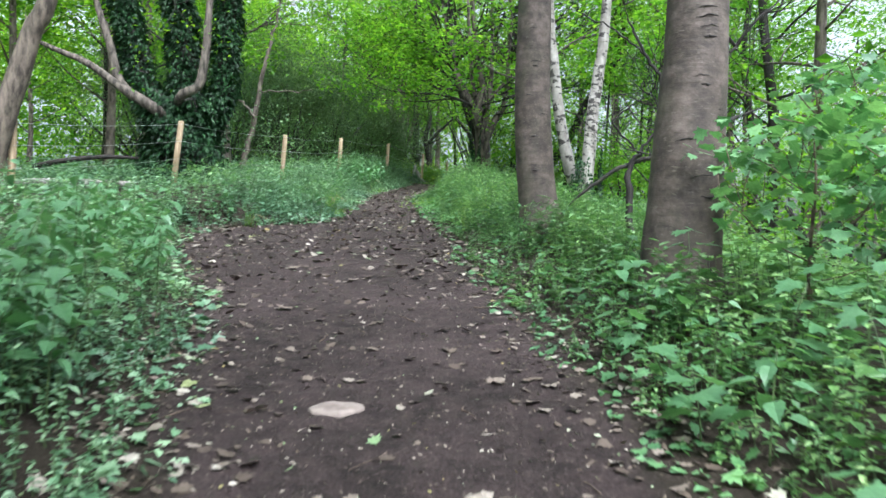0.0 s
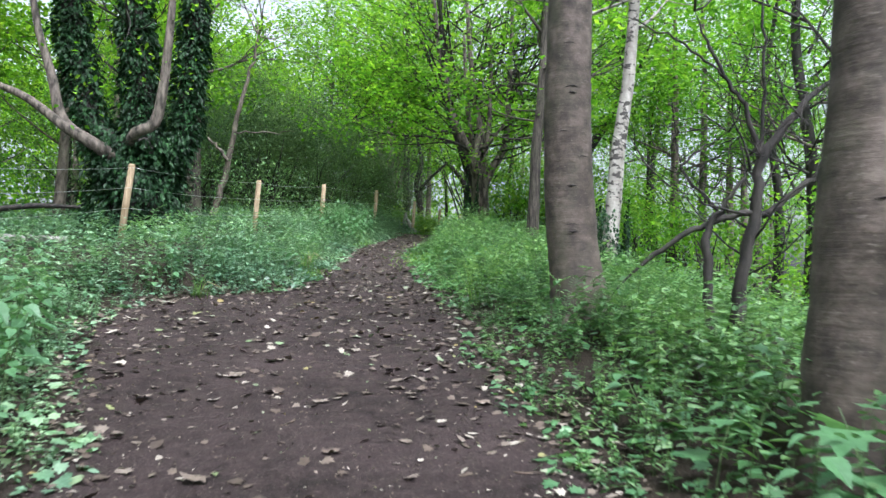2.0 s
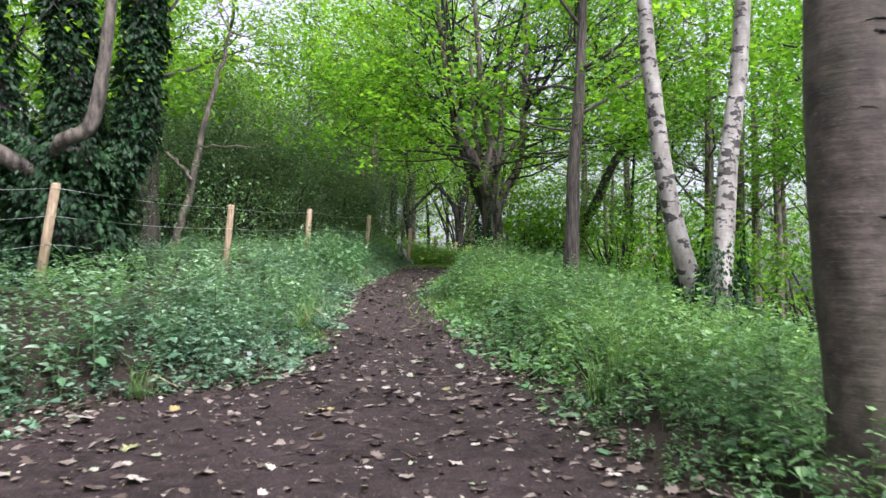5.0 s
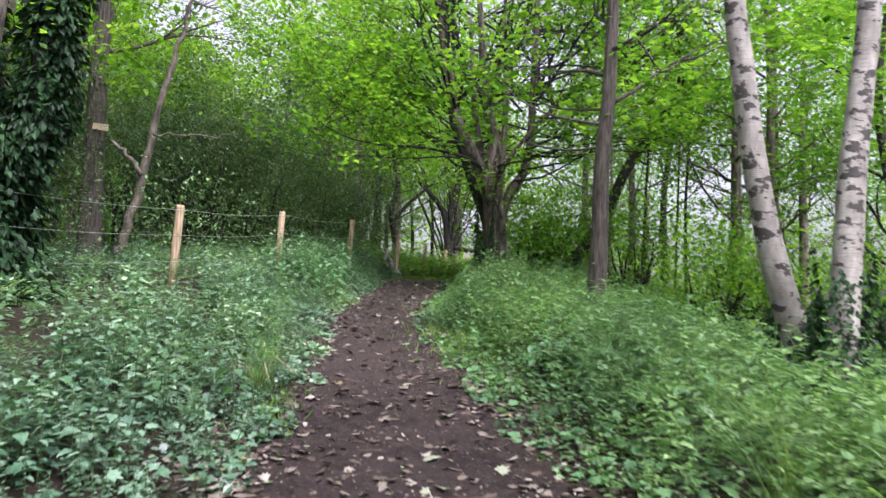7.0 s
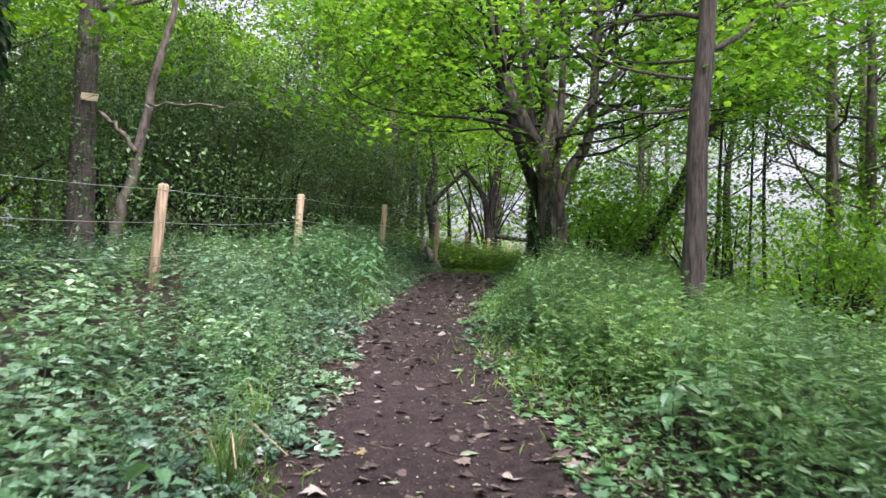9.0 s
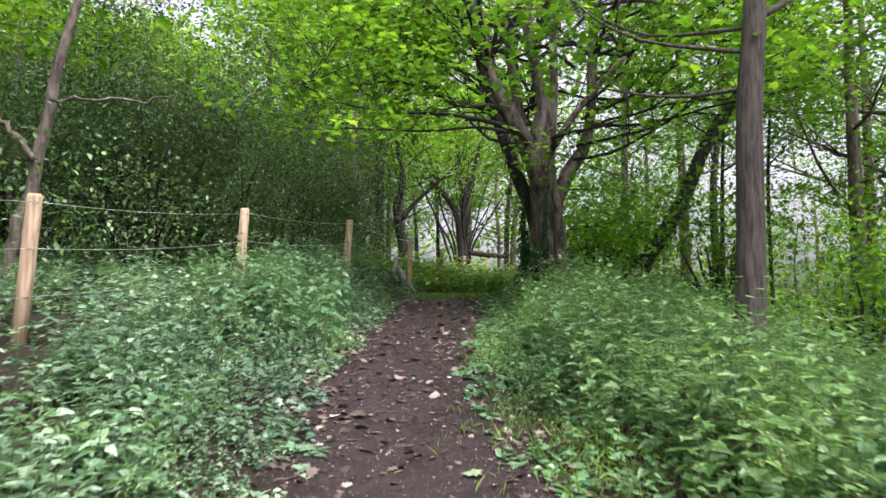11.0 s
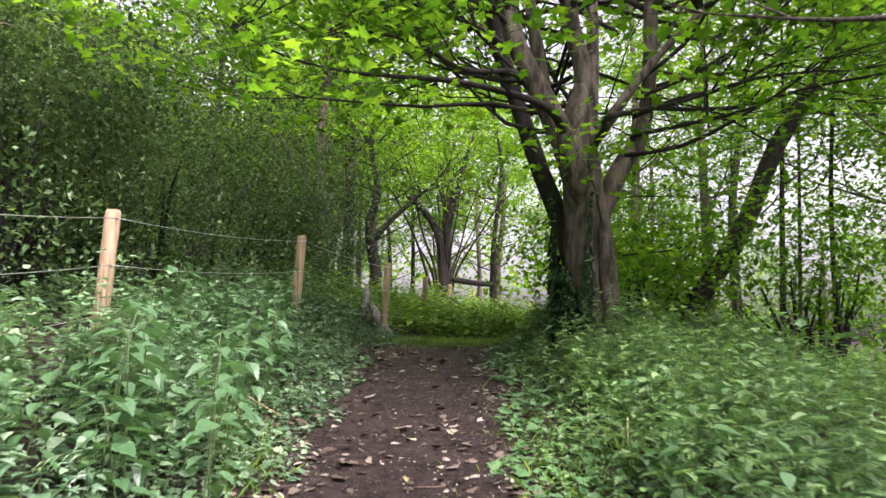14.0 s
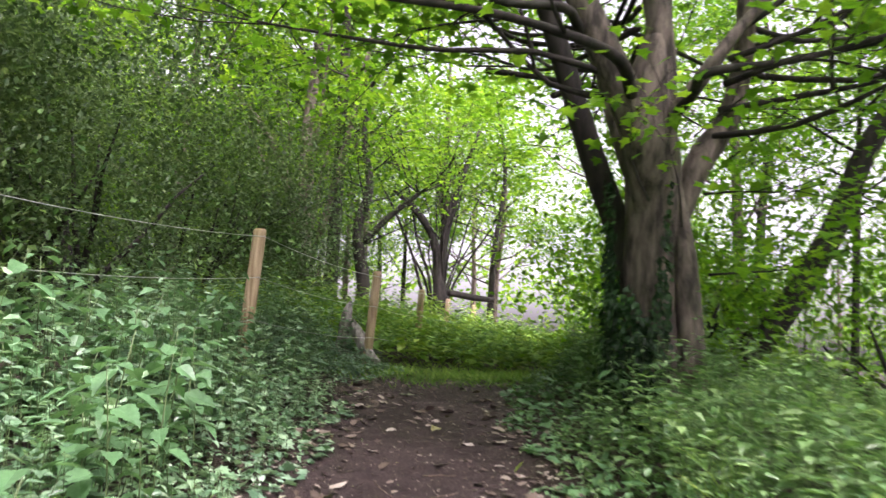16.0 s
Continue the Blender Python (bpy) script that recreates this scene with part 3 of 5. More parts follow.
def grow(rng, p, d, length, r, level, lines, tips, rise=0.12, kids=4, open_=0.75):
    """A limb with side branches; its tips carry the leaves."""
    p, d = np.array(p, dtype=float), np.array(d, dtype=float)
    d /= np.linalg.norm(d)
    pts = [(*p, r)]
    n = 4 if level else 3
    for i in range(n):
        d = d + rng.normal(0, 0.16, 3) + np.array((0, 0, rise))
        d /= np.linalg.norm(d)
        p = p + d * length / n
        pts.append((*p, max(r * (1 - 0.75 * (i + 1) / n), 0.004)))
    lines.append(pts)
    if level == 0:
        tips.append(np.array([q[:3] for q in pts]))
        return
    for k in range(kids):
        u = rng.uniform(0.3, 1.0) if k else 1.0
        i = min(int(u * n), n - 1)
        a, b = np.array(pts[i]), np.array(pts[i + 1])
        s = a + (b - a) * (u * n - i)
        side = rng.normal(0, 1, 3) * (1, 1, 0.45)
        dd = d + side / np.linalg.norm(side) * (open_ * rng.uniform(0.6, 1.3))
        grow(rng, s[:3], dd, length * rng.uniform(0.5, 0.75), s[3] * 0.75, level - 1, lines, tips, rise * 0.3 - 0.02, kids, open_)


def spray(rng, tips, per, spread, flat=0.2):
    """Spots for leaves about the tips, in flat sprays."""
    t = np.array([q[rng.integers(0, len(q))] for q in tips for _ in range(per)])
    return t + rng.normal(0, 1, t.shape) * (spread, spread, spread * flat)


def tree(name, label, stems, bark, limbs, leaf, per, spread, size, seed, shape=QUAD, category="tree", top=None, seg=14, rough=0.05,
         group="", droop=-12, thinnest=0.0, dark=(), crooked=0.0, branch_bark=None, bare=0.0):
    """stems: lists of (x, y, z, r), the first one standing in the soil. limbs: (start, direction, length, radius, level)."""
    rng = np.random.default_rng(seed)
    x, y = stems[0][0][:2]
    e = base(name, x, y, on(x, y), label, category, group)
    for i, s in enumerate(stems):
        s = to_ground(s) if i == 0 else s
        if top and i == 0:
            s = carry_up(s, top)
        ln = smooth_line(s, 5 * len(s))
        if crooked:
            u = np.linspace(0, len(s) - 1, 4 * len(s))
            a = np.array(s, dtype=float)
            ln = np.stack([np.interp(u, np.arange(len(s)), a[:, j]) for j in range(4)], 1)
            ln[1:-1, :3] += rng.normal(0, crooked, (len(ln) - 2, 3))
            if i > 1:
                ln[:, 3] *= np.clip(np.linspace(3.5, 0.25, len(ln)), 0, 1)
        v, q, c = tube(ln, seg, rng, rough)
        link("trunk" if i == 0 else "limb", v, [q, c], bark if i not in dark else DARK_OR_SHADED_BARK, e)
    lines, tips = [], []
    for p, d, ln, r, lv in limbs:
        grow(rng, p, d, ln, r, lv, lines, tips)
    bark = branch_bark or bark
    if lines:
        own = [ln for ln in lines if ln[0][3] > (0.028 if top or len(stems) > 1 else 0.0)] if not thinnest else []
        for ln in own:
            v, q, c = tube(smooth_line(ln, 9), 6)
            link("branch", v, [q, c], bark, e)
        rest = [ln for ln in lines if ln[0][3] > thinnest and not any(ln is o for o in own)]
        if rest:
            v, f = tubes(rest, 4)
            tagged(link("branchwork", v, f, bark, e), kind="stuff")
    if tips and per:
        sp = spray(rng, tips, per, spread)
        if bare:  # few leaves in the shade about the stems
            sp = sp[((sp[:, 0] - x) ** 2 + (sp[:, 1] - y) ** 2 > bare ** 2) | (sp[:, 2] < 6.0) | (rng.random(len(sp)) < 0.18)]
        v, f = leaves(sp, rng.uniform(0.65, 1.2, len(sp)) * size, shape, rng, droop, 18, None, 16)
        link("crown", v, f, leaf, e, "", False)
    return e


def ends(key, k, ln, r, lv, seed, rise=0.4):
    """k limbs that spring from the upper end of the stem called key."""
    rng = np.random.default_rng(seed)
    x, y, z, _ = LINES[key][-1]
    return [((x, y, z), (rng.normal(0, 0.8), rng.normal(0, 0.8), rise + rng.random() * 0.5), ln * rng.uniform(0.7, 1.1), r, lv) for _ in range(k)]


def crown_limbs(x, y, z0, z1, k, ln, r, lv, seed, rise=0.25):
    rng = np.random.default_rng(seed)
    out = []
    for i in range(k):
        a = 2.4 * i + rng.uniform(-0.5, 0.5)
        z = z0 + (z1 - z0) * i / max(k - 1, 1)
        out.append(((x, y, z), (math.cos(a), math.sin(a), rise + rng.uniform(-0.1, 0.3)), ln * (1 - 0.4 * i / k) * rng.uniform(0.8, 1.2), r, lv))
    return out


def fan(x, y, z, k, ln, r, spread, seed):
    """k slim stems that rise from one foot and lean apart."""
    rng = np.random.default_rng(seed)
    out = []
    for i in range(k):
        a = spread * (2 * (i + 0.5) / k - 1) + rng.normal(0, 0.06)
        b, m, w = rng.normal(0, 0.25), ln * rng.uniform(0.75, 1.15), r * rng.uniform(0.6, 1.1)
        out.append([(x + 0.05 * i - 0.025 * k, y, z - 0.6, w)] + [(x + 0.05 * i - 0.025 * k + math.sin(a) * m * u + rng.normal(0, 0.06), y + b * m * u, z + math.cos(a) * m * u, w * (1 - 0.6 * u)) for u in (0.15, 0.4, 0.7, 1.0)])
    return out


def build_trees():
    P = LINES
    tree("beech_tree", "smooth grey-brown beech trunk beside the footpath", [P["beech_a"]], BEECH,
         crown_limbs(1.2, 10.4, 6.8, 10.5, 8, 3.0, 0.07, 2, 1), L_CANOPY, 7, 0.35, 0.13, 1, top=12, seg=28, rough=0.025)
    tree("beech_tree", "thick smooth grey beech trunk with ringed bark scars", [P["beech_b"]], BEECH,
         crown_limbs(2.15, 6.4, 5.6, 9.5, 9, 3.0, 0.07, 2, 2), L_CANOPY, 8, 0.35, 0.13, 2, top=11, seg=28, rough=0.025)
    tree("birch_tree", "leaning white birch stem with black scars", [P["birch_a"]], BIRCH,
         crown_limbs(2.3, 17.2, 6.8, 10, 7, 2.4, 0.04, 2, 3), L_CANOPY, 13, 0.35, 0.1, 3, top=12, seg=16, rough=0.05)
    tree("birch_tree", "white birch stem with black scars, dark rough foot", [P["birch_b"]], BIRCH,
         crown_limbs(3.45, 16.5, 6.5, 10, 7, 2.4, 0.04, 2, 4), L_CANOPY, 14, 0.35, 0.1, 4, top=12, seg=16, rough=0.05)
    tree("slender_tree", "straight slender trunk with furrowed grey bark", [P["slender"]], FURROWED,
         crown_limbs(2.7, 22.8, 6.5, 10, 8, 2.6, 0.05, 2, 5)
         + [((2.58, 22.8, 5.7), (-0.35, 1.0, -0.1), 2.4, 0.03, 2), ((2.6, 22.8, 6.1), (-0.8, 0.7, -0.08), 2.6, 0.03, 2), ((2.58, 22.8, 5.3), (0.5, 1.0, -0.05), 2.2, 0.028, 2), ((2.62, 22.8, 6.4), (-0.6, 1.0, 0.0), 3.0, 0.03, 2)],
         L_SYC, 14, 0.32, 0.16, 5, MAPLE_LOW, top=13, seg=16)
    syc = ["syc_trunk", "syc_1", "syc_2", "syc_3", "syc_4", "syc_5", "syc_l1", "syc_l2", "syc_r", "syc_b"]
    up = []
    for i, (k, n, ln) in enumerate((("syc_1", 4, 3.4), ("syc_2", 5, 3.6), ("syc_3", 4, 3.4), ("syc_4", 4, 3.2), ("syc_5", 3, 2.6),
                                    ("syc_l1", 4, 1.6), ("syc_l2", 4, 1.7), ("syc_r", 4, 1.7))):
        up += ends(k, n, ln * (1.25 if i < 5 else 1), 0.048 if i < 5 else 0.014, 2, 20 + i, 0.95 if i < 5 else 0.05)
    for i, k in enumerate(("syc_l1", "syc_l2", "syc_r")):
        rng = np.random.default_rng(40 + i)
        for j, (x, y, z, r) in enumerate(P[k][3:]):
            up.append(((x, y, z), (rng.normal(0, 0.4), (-1, 1)[j % 2], rng.normal(0.0, 0.15)), 1.4, r * 0.5, 1))
    up += crown_limbs(0.4, 29.4, 8.8, 11.8, 8, 5.0, 0.04, 2, 47, 0.22)
    up += crown_limbs(1.5, 29.2, 8.4, 12.0, 9, 5.0, 0.04, 2, 48, 0.25)
    up += crown_limbs(1.8, 30.4, 8.0, 10.8, 7, 4.2, 0.035, 2, 46, 0.3)
    rng = np.random.default_rng(49)
    for i in range(14):
        up.append(((2.3, 28.2, 6.6 + 0.25 * i), (1.0 + rng.normal(0, 0.3), rng.uniform(-1.1, 0.5), 0.1 + rng.normal(0, 0.12)), 4.2, 0.035, 2))
    # long boughs, their shade painted dark, that fan out low over the path and towards the slope, and leafy sprays
    # before the trunk
    rng = np.random.default_rng(52)
    for i in range(9):
        z = 6.1 + 0.2 * i
        up.append(((1.0 - 0.07 * i, 27.85, z), (-1.0, rng.uniform(-0.3, 0.55), 0.16 + 0.09 * i + rng.normal(0, 0.05)), rng.uniform(2.1, 3.3), 0.033, 2))
    for i in range(5):
        up.append(((1.9 + 0.05 * i, 28.0, 5.9 + 0.25 * i), (1.0, rng.uniform(-0.9, 0.1), 0.05 + 0.1 * i), rng.uniform(2.2, 3.2), 0.034, 2))
    for x, z, dx, dz in ((1.5, 5.0, -0.5, 0.2), (1.7, 5.3, 0.4, 0.1), (1.6, 5.8, 0.2, 0.4), (1.9, 5.6, 0.8, 0.1), (1.2, 5.2, -0.8, 0.3), (1.75, 4.6, 0.7, 0.0)):
        up.append(((x, 27.75, z), (dx, -0.8, dz), 1.0, 0.012, 1))
    rng = np.random.default_rng(53)
    for i in range(12):
        up.append(((1.0 + rng.normal(0, 0.7), 29.0 + rng.uniform(0, 2.0), 7.0 + 0.2 * i), (rng.normal(0, 1), rng.uniform(-0.2, 1.0), 0.3), 3.6, 0.04, 2))
    for i in range(10):
        up.append(((1.3, 28.3, 6.6 + 0.2 * i), (rng.normal(-0.15, 0.4), 1.0, rng.normal(0.02, 0.1)), rng.uniform(3.0, 5.0), 0.034, 2))
    # limbs 3, 6, 7, 8 and all branches: crown shade put into a darker bark
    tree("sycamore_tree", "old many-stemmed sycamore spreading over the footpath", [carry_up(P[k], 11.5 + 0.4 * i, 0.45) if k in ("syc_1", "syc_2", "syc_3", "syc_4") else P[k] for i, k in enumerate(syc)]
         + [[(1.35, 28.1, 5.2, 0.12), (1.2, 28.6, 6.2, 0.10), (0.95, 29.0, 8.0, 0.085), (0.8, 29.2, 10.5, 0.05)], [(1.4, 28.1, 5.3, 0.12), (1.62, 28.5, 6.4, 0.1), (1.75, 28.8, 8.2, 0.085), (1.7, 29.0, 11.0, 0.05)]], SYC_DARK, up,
         L_SYC, 18, 0.36, 0.125, 6, MAPLE_LOW, seg=18, rough=0.07, dark=(3, 6, 7, 8), branch_bark=DARK_OR_SHADED_BARK, bare=1.7)
    tree("leaning_tree", "dark leaning trunk on the slope below the footpath", [P["leaning"]], DARK_OR_SHADED_BARK, ends("leaning", 6, 3.2, 0.06, 2, 7), L_CANOPY, 22, 0.4, 0.14, 7)
    tree("hazel_tree", "many-stemmed pale grey tree behind the fence", [P["multi_1"], P["multi_2"], P["multi_3"]] + fan(-2.4, 42.0, 6.3, 9, 5.5, 0.06, 0.42, 60), PALE_BARK,
         ends("multi_1", 4, 3.5, 0.06, 2, 8) + ends("multi_2", 4, 3, 0.04, 2, 9) + ends("multi_3", 4, 3, 0.04, 2, 10), L_CANOPY, 26, 0.5, 0.18, 8)
    tree("crab_tree", "dark branching tree against the bright sky", [P["far"], P["far_2"]] + fan(1.85, 46.0, 5.3, 10, 4.6, 0.05, 0.5, 61), DARK_OR_SHADED_BARK,
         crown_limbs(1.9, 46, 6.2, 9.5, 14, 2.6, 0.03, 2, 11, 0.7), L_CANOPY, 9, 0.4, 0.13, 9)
    tree("thorn_tree", "dark forked tree at the bend of the fence", [P["dark"], P["dark_2"]], DARK_OR_SHADED_BARK,
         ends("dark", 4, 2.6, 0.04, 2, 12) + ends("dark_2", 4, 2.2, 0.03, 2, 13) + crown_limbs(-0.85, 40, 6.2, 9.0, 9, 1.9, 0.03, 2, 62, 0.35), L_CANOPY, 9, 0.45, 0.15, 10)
    tree("pale_leaning_tree", "thin pale leaning trunk with dead bare branches", [P["pale"], P["pale_2"], P["pale_3"]], PALE_BARK,
         ends("pale", 5, 2.4, 0.03, 2, 14), L_CANOPY, 14, 0.4, 0.12, 11, seg=10, crooked=0.03)
    tree("oak_tree", "upright brown trunk behind the wire fence", [P["plate"]], FURROWED,
         crown_limbs(-7.8, 26.7, 8.2, 12, 8, 3.2, 0.06, 2, 15), L_CANOPY, 10, 0.45, 0.14, 12, top=14)
    tree("edge_tree", "brown leaning stem in the wood edge", [P["left"]], SYC_BARK,
         crown_limbs(-6.5, 13, 5.6, 8, 6, 2.6, 0.05, 2, 16), L_CANOPY, 16, 0.45, 0.13, 13, top=9)
    for k, s in (("thin_a", 14), ("thin_b", 15), ("thin_c", 16)):
        x, y, z, _ = P[k][-1]
        tree("thin_tree", "thin straight trunk on the slope below the footpath", [P[k]], DARK_OR_SHADED_BARK,
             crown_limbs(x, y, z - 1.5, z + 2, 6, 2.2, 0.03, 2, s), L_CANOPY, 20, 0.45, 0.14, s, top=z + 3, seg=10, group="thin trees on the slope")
    dead = [P["dead"], to_ground(P["dead_s"]), P["dead_l"], P["dead_u"], P["dead_u2"], P["dead_r"], P["dead_v"], P["dead_c"]]
    tree("dead_tree", "broken dark dead tree with bare crooked branches", [[(x, y, z, 0.62 * r) for x, y, z, r in ln] for ln in dead], DEAD_BARK,
         ends("dead", 2, 1.3, 0.025, 1, 31) + ends("dead_u", 2, 1.0, 0.014, 1, 32) + ends("dead_c", 2, 0.7, 0.01, 1, 33)
         + crown_limbs(2.75, 9.6, 1.9, 3.0, 9, 0.9, 0.016, 2, 34, 0.35) + crown_limbs(3.3, 9.6, 2.7, 3.6, 7, 0.9, 0.012, 2, 35, 0.4) + ends("dead_v", 4, 1.2, 0.012, 2, 36), L_CANOPY, 0, 0.3, 0.1, 17, seg=12, rough=0.16, crooked=0.011)


build_trees()


def bark_scars(tree_name, key, marks):
    """Brow-shaped folds and dark eyes where boughs once grew; marks: height, side angle, width, kind."""
    line = np.array(LINES[key])
    owner = bpy.data.objects[tree_name]
    for z, ang, w, eye in marks:
        x, y, r = [np.interp(z, line[:, 2], line[:, i]) for i in (0, 1, 3)]
        arc, rng = [], np.random.default_rng(int(z * 1000))
        for u in np.linspace(-1, 1, 13):
            a = radians(ang) + u * w / r * 0.5
            lift = 0.10 * w * (1 - u * u) * (0 if eye else 1) + rng.normal(0, 0.003)
            arc.append((x + r * 0.995 * math.cos(a), y + r * 0.995 * math.sin(a), z + lift, max((0.013 if eye else 0.006) * (1 - abs(u) ** 1.5) + rng.normal(0, 0.0015), 0.001)))
        v, q, c = tube(np.array(arc), 8)
        link("bark_scar", v, [q, c], DARK_OR_SHADED_BARK, owner, "dark healed bough scar")


bark_scars("beech_tree", "beech_a", [(2.30, -98, 0.10, True), (2.36, -98, 0.16, False), (2.76, -95, 0.10, True), (3.3, -110, 0.12, False), (3.75, -88, 0.16, False), (3.7, -88, 0.08, True), (4.2, -100, 0.14, False), (1.85, -80, 0.12, False), (3.05, -60, 0.12, False)])
bark_scars("beech_tree.001", "beech_b", [(3.05, -82, 0.12, True), (3.12, -82, 0.22, False), (3.2, -82, 0.26, False), (3.27, -84, 0.28, False), (2.72, -90, 0.18, False), (2.66, -85, 0.10, True), (2.2, -110, 0.2, False), (1.75, -70, 0.22, True), (1.9, -75, 0.3, False), (2.45, -60, 0.14, False)])


def ivy_tree():
    P, rng = LINES, np.random.default_rng(50)
    x, y = P["ivy_base"][0][:2]
    e = base("ivy_clad_tree", x, y, on(x, y), "large many-stemmed tree clothed in dark ivy with bare curved limbs", "tree")
    spots = []
    for k in ("ivy_base", "ivy_1", "ivy_2", "ivy_3"):
        s = to_ground(P[k], 1.15) if k == "ivy_base" else carry_up(P[k], 12, 0.5)
        ln = smooth_line(s, 26)
        v, q, c = tube(ln * (1, 1, 1, 0.8), 14, rng, 0.06)
        link("trunk" if k == "ivy_base" else "limb", v, [q, c], DARK_OR_SHADED_BARK, e)
        n = 8500 if k == "ivy_base" else 7000
        u = rng.uniform(0, len(ln) - 1.001, n)
        i, f = u.astype(int), (u % 1)[:, None]
        c = ln[i] * (1 - f) + ln[i + 1] * f
        a = rng.uniform(0, 2 * np.pi, n)
        r = c[:, 3] * (0.85 + 0.22 * np.abs(rng.normal(0, 1, n)) + 0.16 * np.sin(5 * c[:, 2] + 3 * a))
        spots.append(np.stack([c[:, 0] + r * np.cos(a), c[:, 1] + r * np.sin(a), c[:, 2] + rng.normal(0, 0.05, n), a], 1))
    s = np.vstack(spots)
    v, f = leaves(s[:, :3], rng.uniform(0.08, 0.16, len(s)), QUAD, rng, -52, 22, s[:, 3] - np.pi / 2, 30)
    link("ivy", v, f, L_IVY, e, "dense dark green ivy leaves", False)
    for k in ("ivy_l", "ivy_ll", "ivy_r"):
        x0, y0, z0, r0 = P[k][0]
        ln = [(-6.55, 18.6, z0 - 0.35, r0 * 1.1)] + list(carry_up(P[k], P[k][-1][2] + 2.5, 0.3) if k != "ivy_ll" else P[k][:-1] + [(*P[k][-1][:3], 0.02)])
        v, q, c = tube(smooth_line(ln, 26), 12, rng, 0.05)
        link("limb", v, [q, c], SYC_DARK, e, "bare curved brown limb")
    lines, tips = [], []
    for p, d, ln, r, lv in crown_limbs(-6.6, 18.6, 8, 12, 12, 3.6, 0.06, 2, 51) + crown_limbs(-7.0, 19.8, 5.8, 9.0, 9, 2.6, 0.04, 2, 54):
        grow(rng, p, d, ln, r, lv, lines, tips)
    v, f = tubes(lines, 5)
    link("branchwork", v, f, DARK_OR_SHADED_BARK, e)
    sp = spray(rng, tips, 18, 0.45)
    v, f = leaves(sp, rng.uniform(0.08, 0.16, len(sp)), QUAD, rng)
    link("crown", v, f, L_CANOPY, e, "", False)


ivy_tree()


def shrub(x, y, w, h, n, seed, leaf=L_DARK, size=0.115, label="dense dark evergreen shrub behind the wire fence", name="evergreen_shrub", group="evergreen shrubs behind the fence"):
    """Branches from the base and a crown of sprays with an uneven outline."""
    rng = np.random.default_rng(seed)
    g = on(x, y)
    e = base(name, x, y, g, label, "shrub", group)
    lines, tips = [], []
    for i in range(14 if n > 500 else 6):
        a = 2.4 * i
        grow(rng, (x + 0.2 * math.cos(a), y + 0.2 * math.sin(a), g - 0.1), (w * 0.75 * math.cos(a) * rng.uniform(0.3, 1.1), w * 0.75 * math.sin(a) * rng.uniform(0.3, 1.1), h * 0.8),
             h * rng.uniform(0.55, 0.95), 0.06, 2, lines, tips, 0.02, 4, 0.8)
    if n < 1500:
        for ln in lines:
            if ln[0][3] > 0.03:
                v, q, c = tube(np.array(ln) * (1, 1, 1, 0.13 if n < 500 else 0.3), 5)
                link("branch", v, [q, c], STEM if n < 500 else TWIG, e)
    else:
        v, f = tubes([ln for ln in lines if ln[0][3] > 0.03], 5)
        tagged(link("branchwork", v, f, DARK_OR_SHADED_BARK, e), kind="stuff")
    sp = spray(rng, tips, max(n // len(tips), 1), 0.42, 0.75)
    if n > 5000:
        a, d = rng.uniform(0, 2 * math.pi, n // 6), rng.normal(0.85, 0.16, n // 6) * w
        low = np.stack([x + d * np.cos(a), y + d * np.sin(a), g + rng.uniform(0.05, 0.42, n // 6) * h], 1)
        sp = np.concatenate([sp, low])
    sp = sp[sp[:, 2] > g + 0.1]
    v, f = leaves(sp, rng.uniform(0.6, 1.3, len(sp)) * size, QUAD, rng, -5, 35)
    link("crown", v, f, leaf, e, "", False)


for i, (x, y, w, h) in enumerate(((-6.2, 29.8, 2.0, 3.9), (-8.8, 31, 2.4, 4.6), (-5.4, 33.0, 2.0, 3.8), (-4.4, 36.5, 2.0, 3.4), (-7.5, 36, 2.6, 4.8), (-3.4, 39.5, 1.8, 2.6), (-10.5, 27, 2.4, 3.6))):
    shrub(x, y, w, h, 26000, 60 + i, size=0.08)
for i, (x, y, w, h) in enumerate(((4.6, 33, 1.0, 1.8), (2.6, 30.4, 0.7, 1.4), (5.6, 25, 1.3, 2.0), (6.5, 20, 1.3, 2.2), (6.6, 12.5, 1.4, 2.6), (8, 29, 1.4, 2.4), (5.8, 7.0, 1.3, 2.4), (3.5, 32.0, 1.0, 2.2), (5.4, 29.6, 1.1, 2.2))):
    shrub(x, y, w, h, 3000, 80 + i, L_SYC, 0.12, "leafy green bush on the slope below the footpath", "bush", "bushes on the slope")

for i, (x, y, w, h) in enumerate(((-5.6, 23.4, 0.5, 1.3), (-5.2, 26.6, 0.6, 1.5), (-4.5, 28.6, 0.5, 1.4), (-3.9, 30.8, 0.6, 1.5), (-3.0, 33.0, 0.6, 1.4), (-7.2, 24.4, 0.6, 1.5), (-6.2, 27.6, 0.6, 1.7))):
    shrub(x, y, w, h, 300, 180 + i, L_HERB, 0.09, "thin light green sapling behind the wire fence", "sapling", "saplings behind the fence")


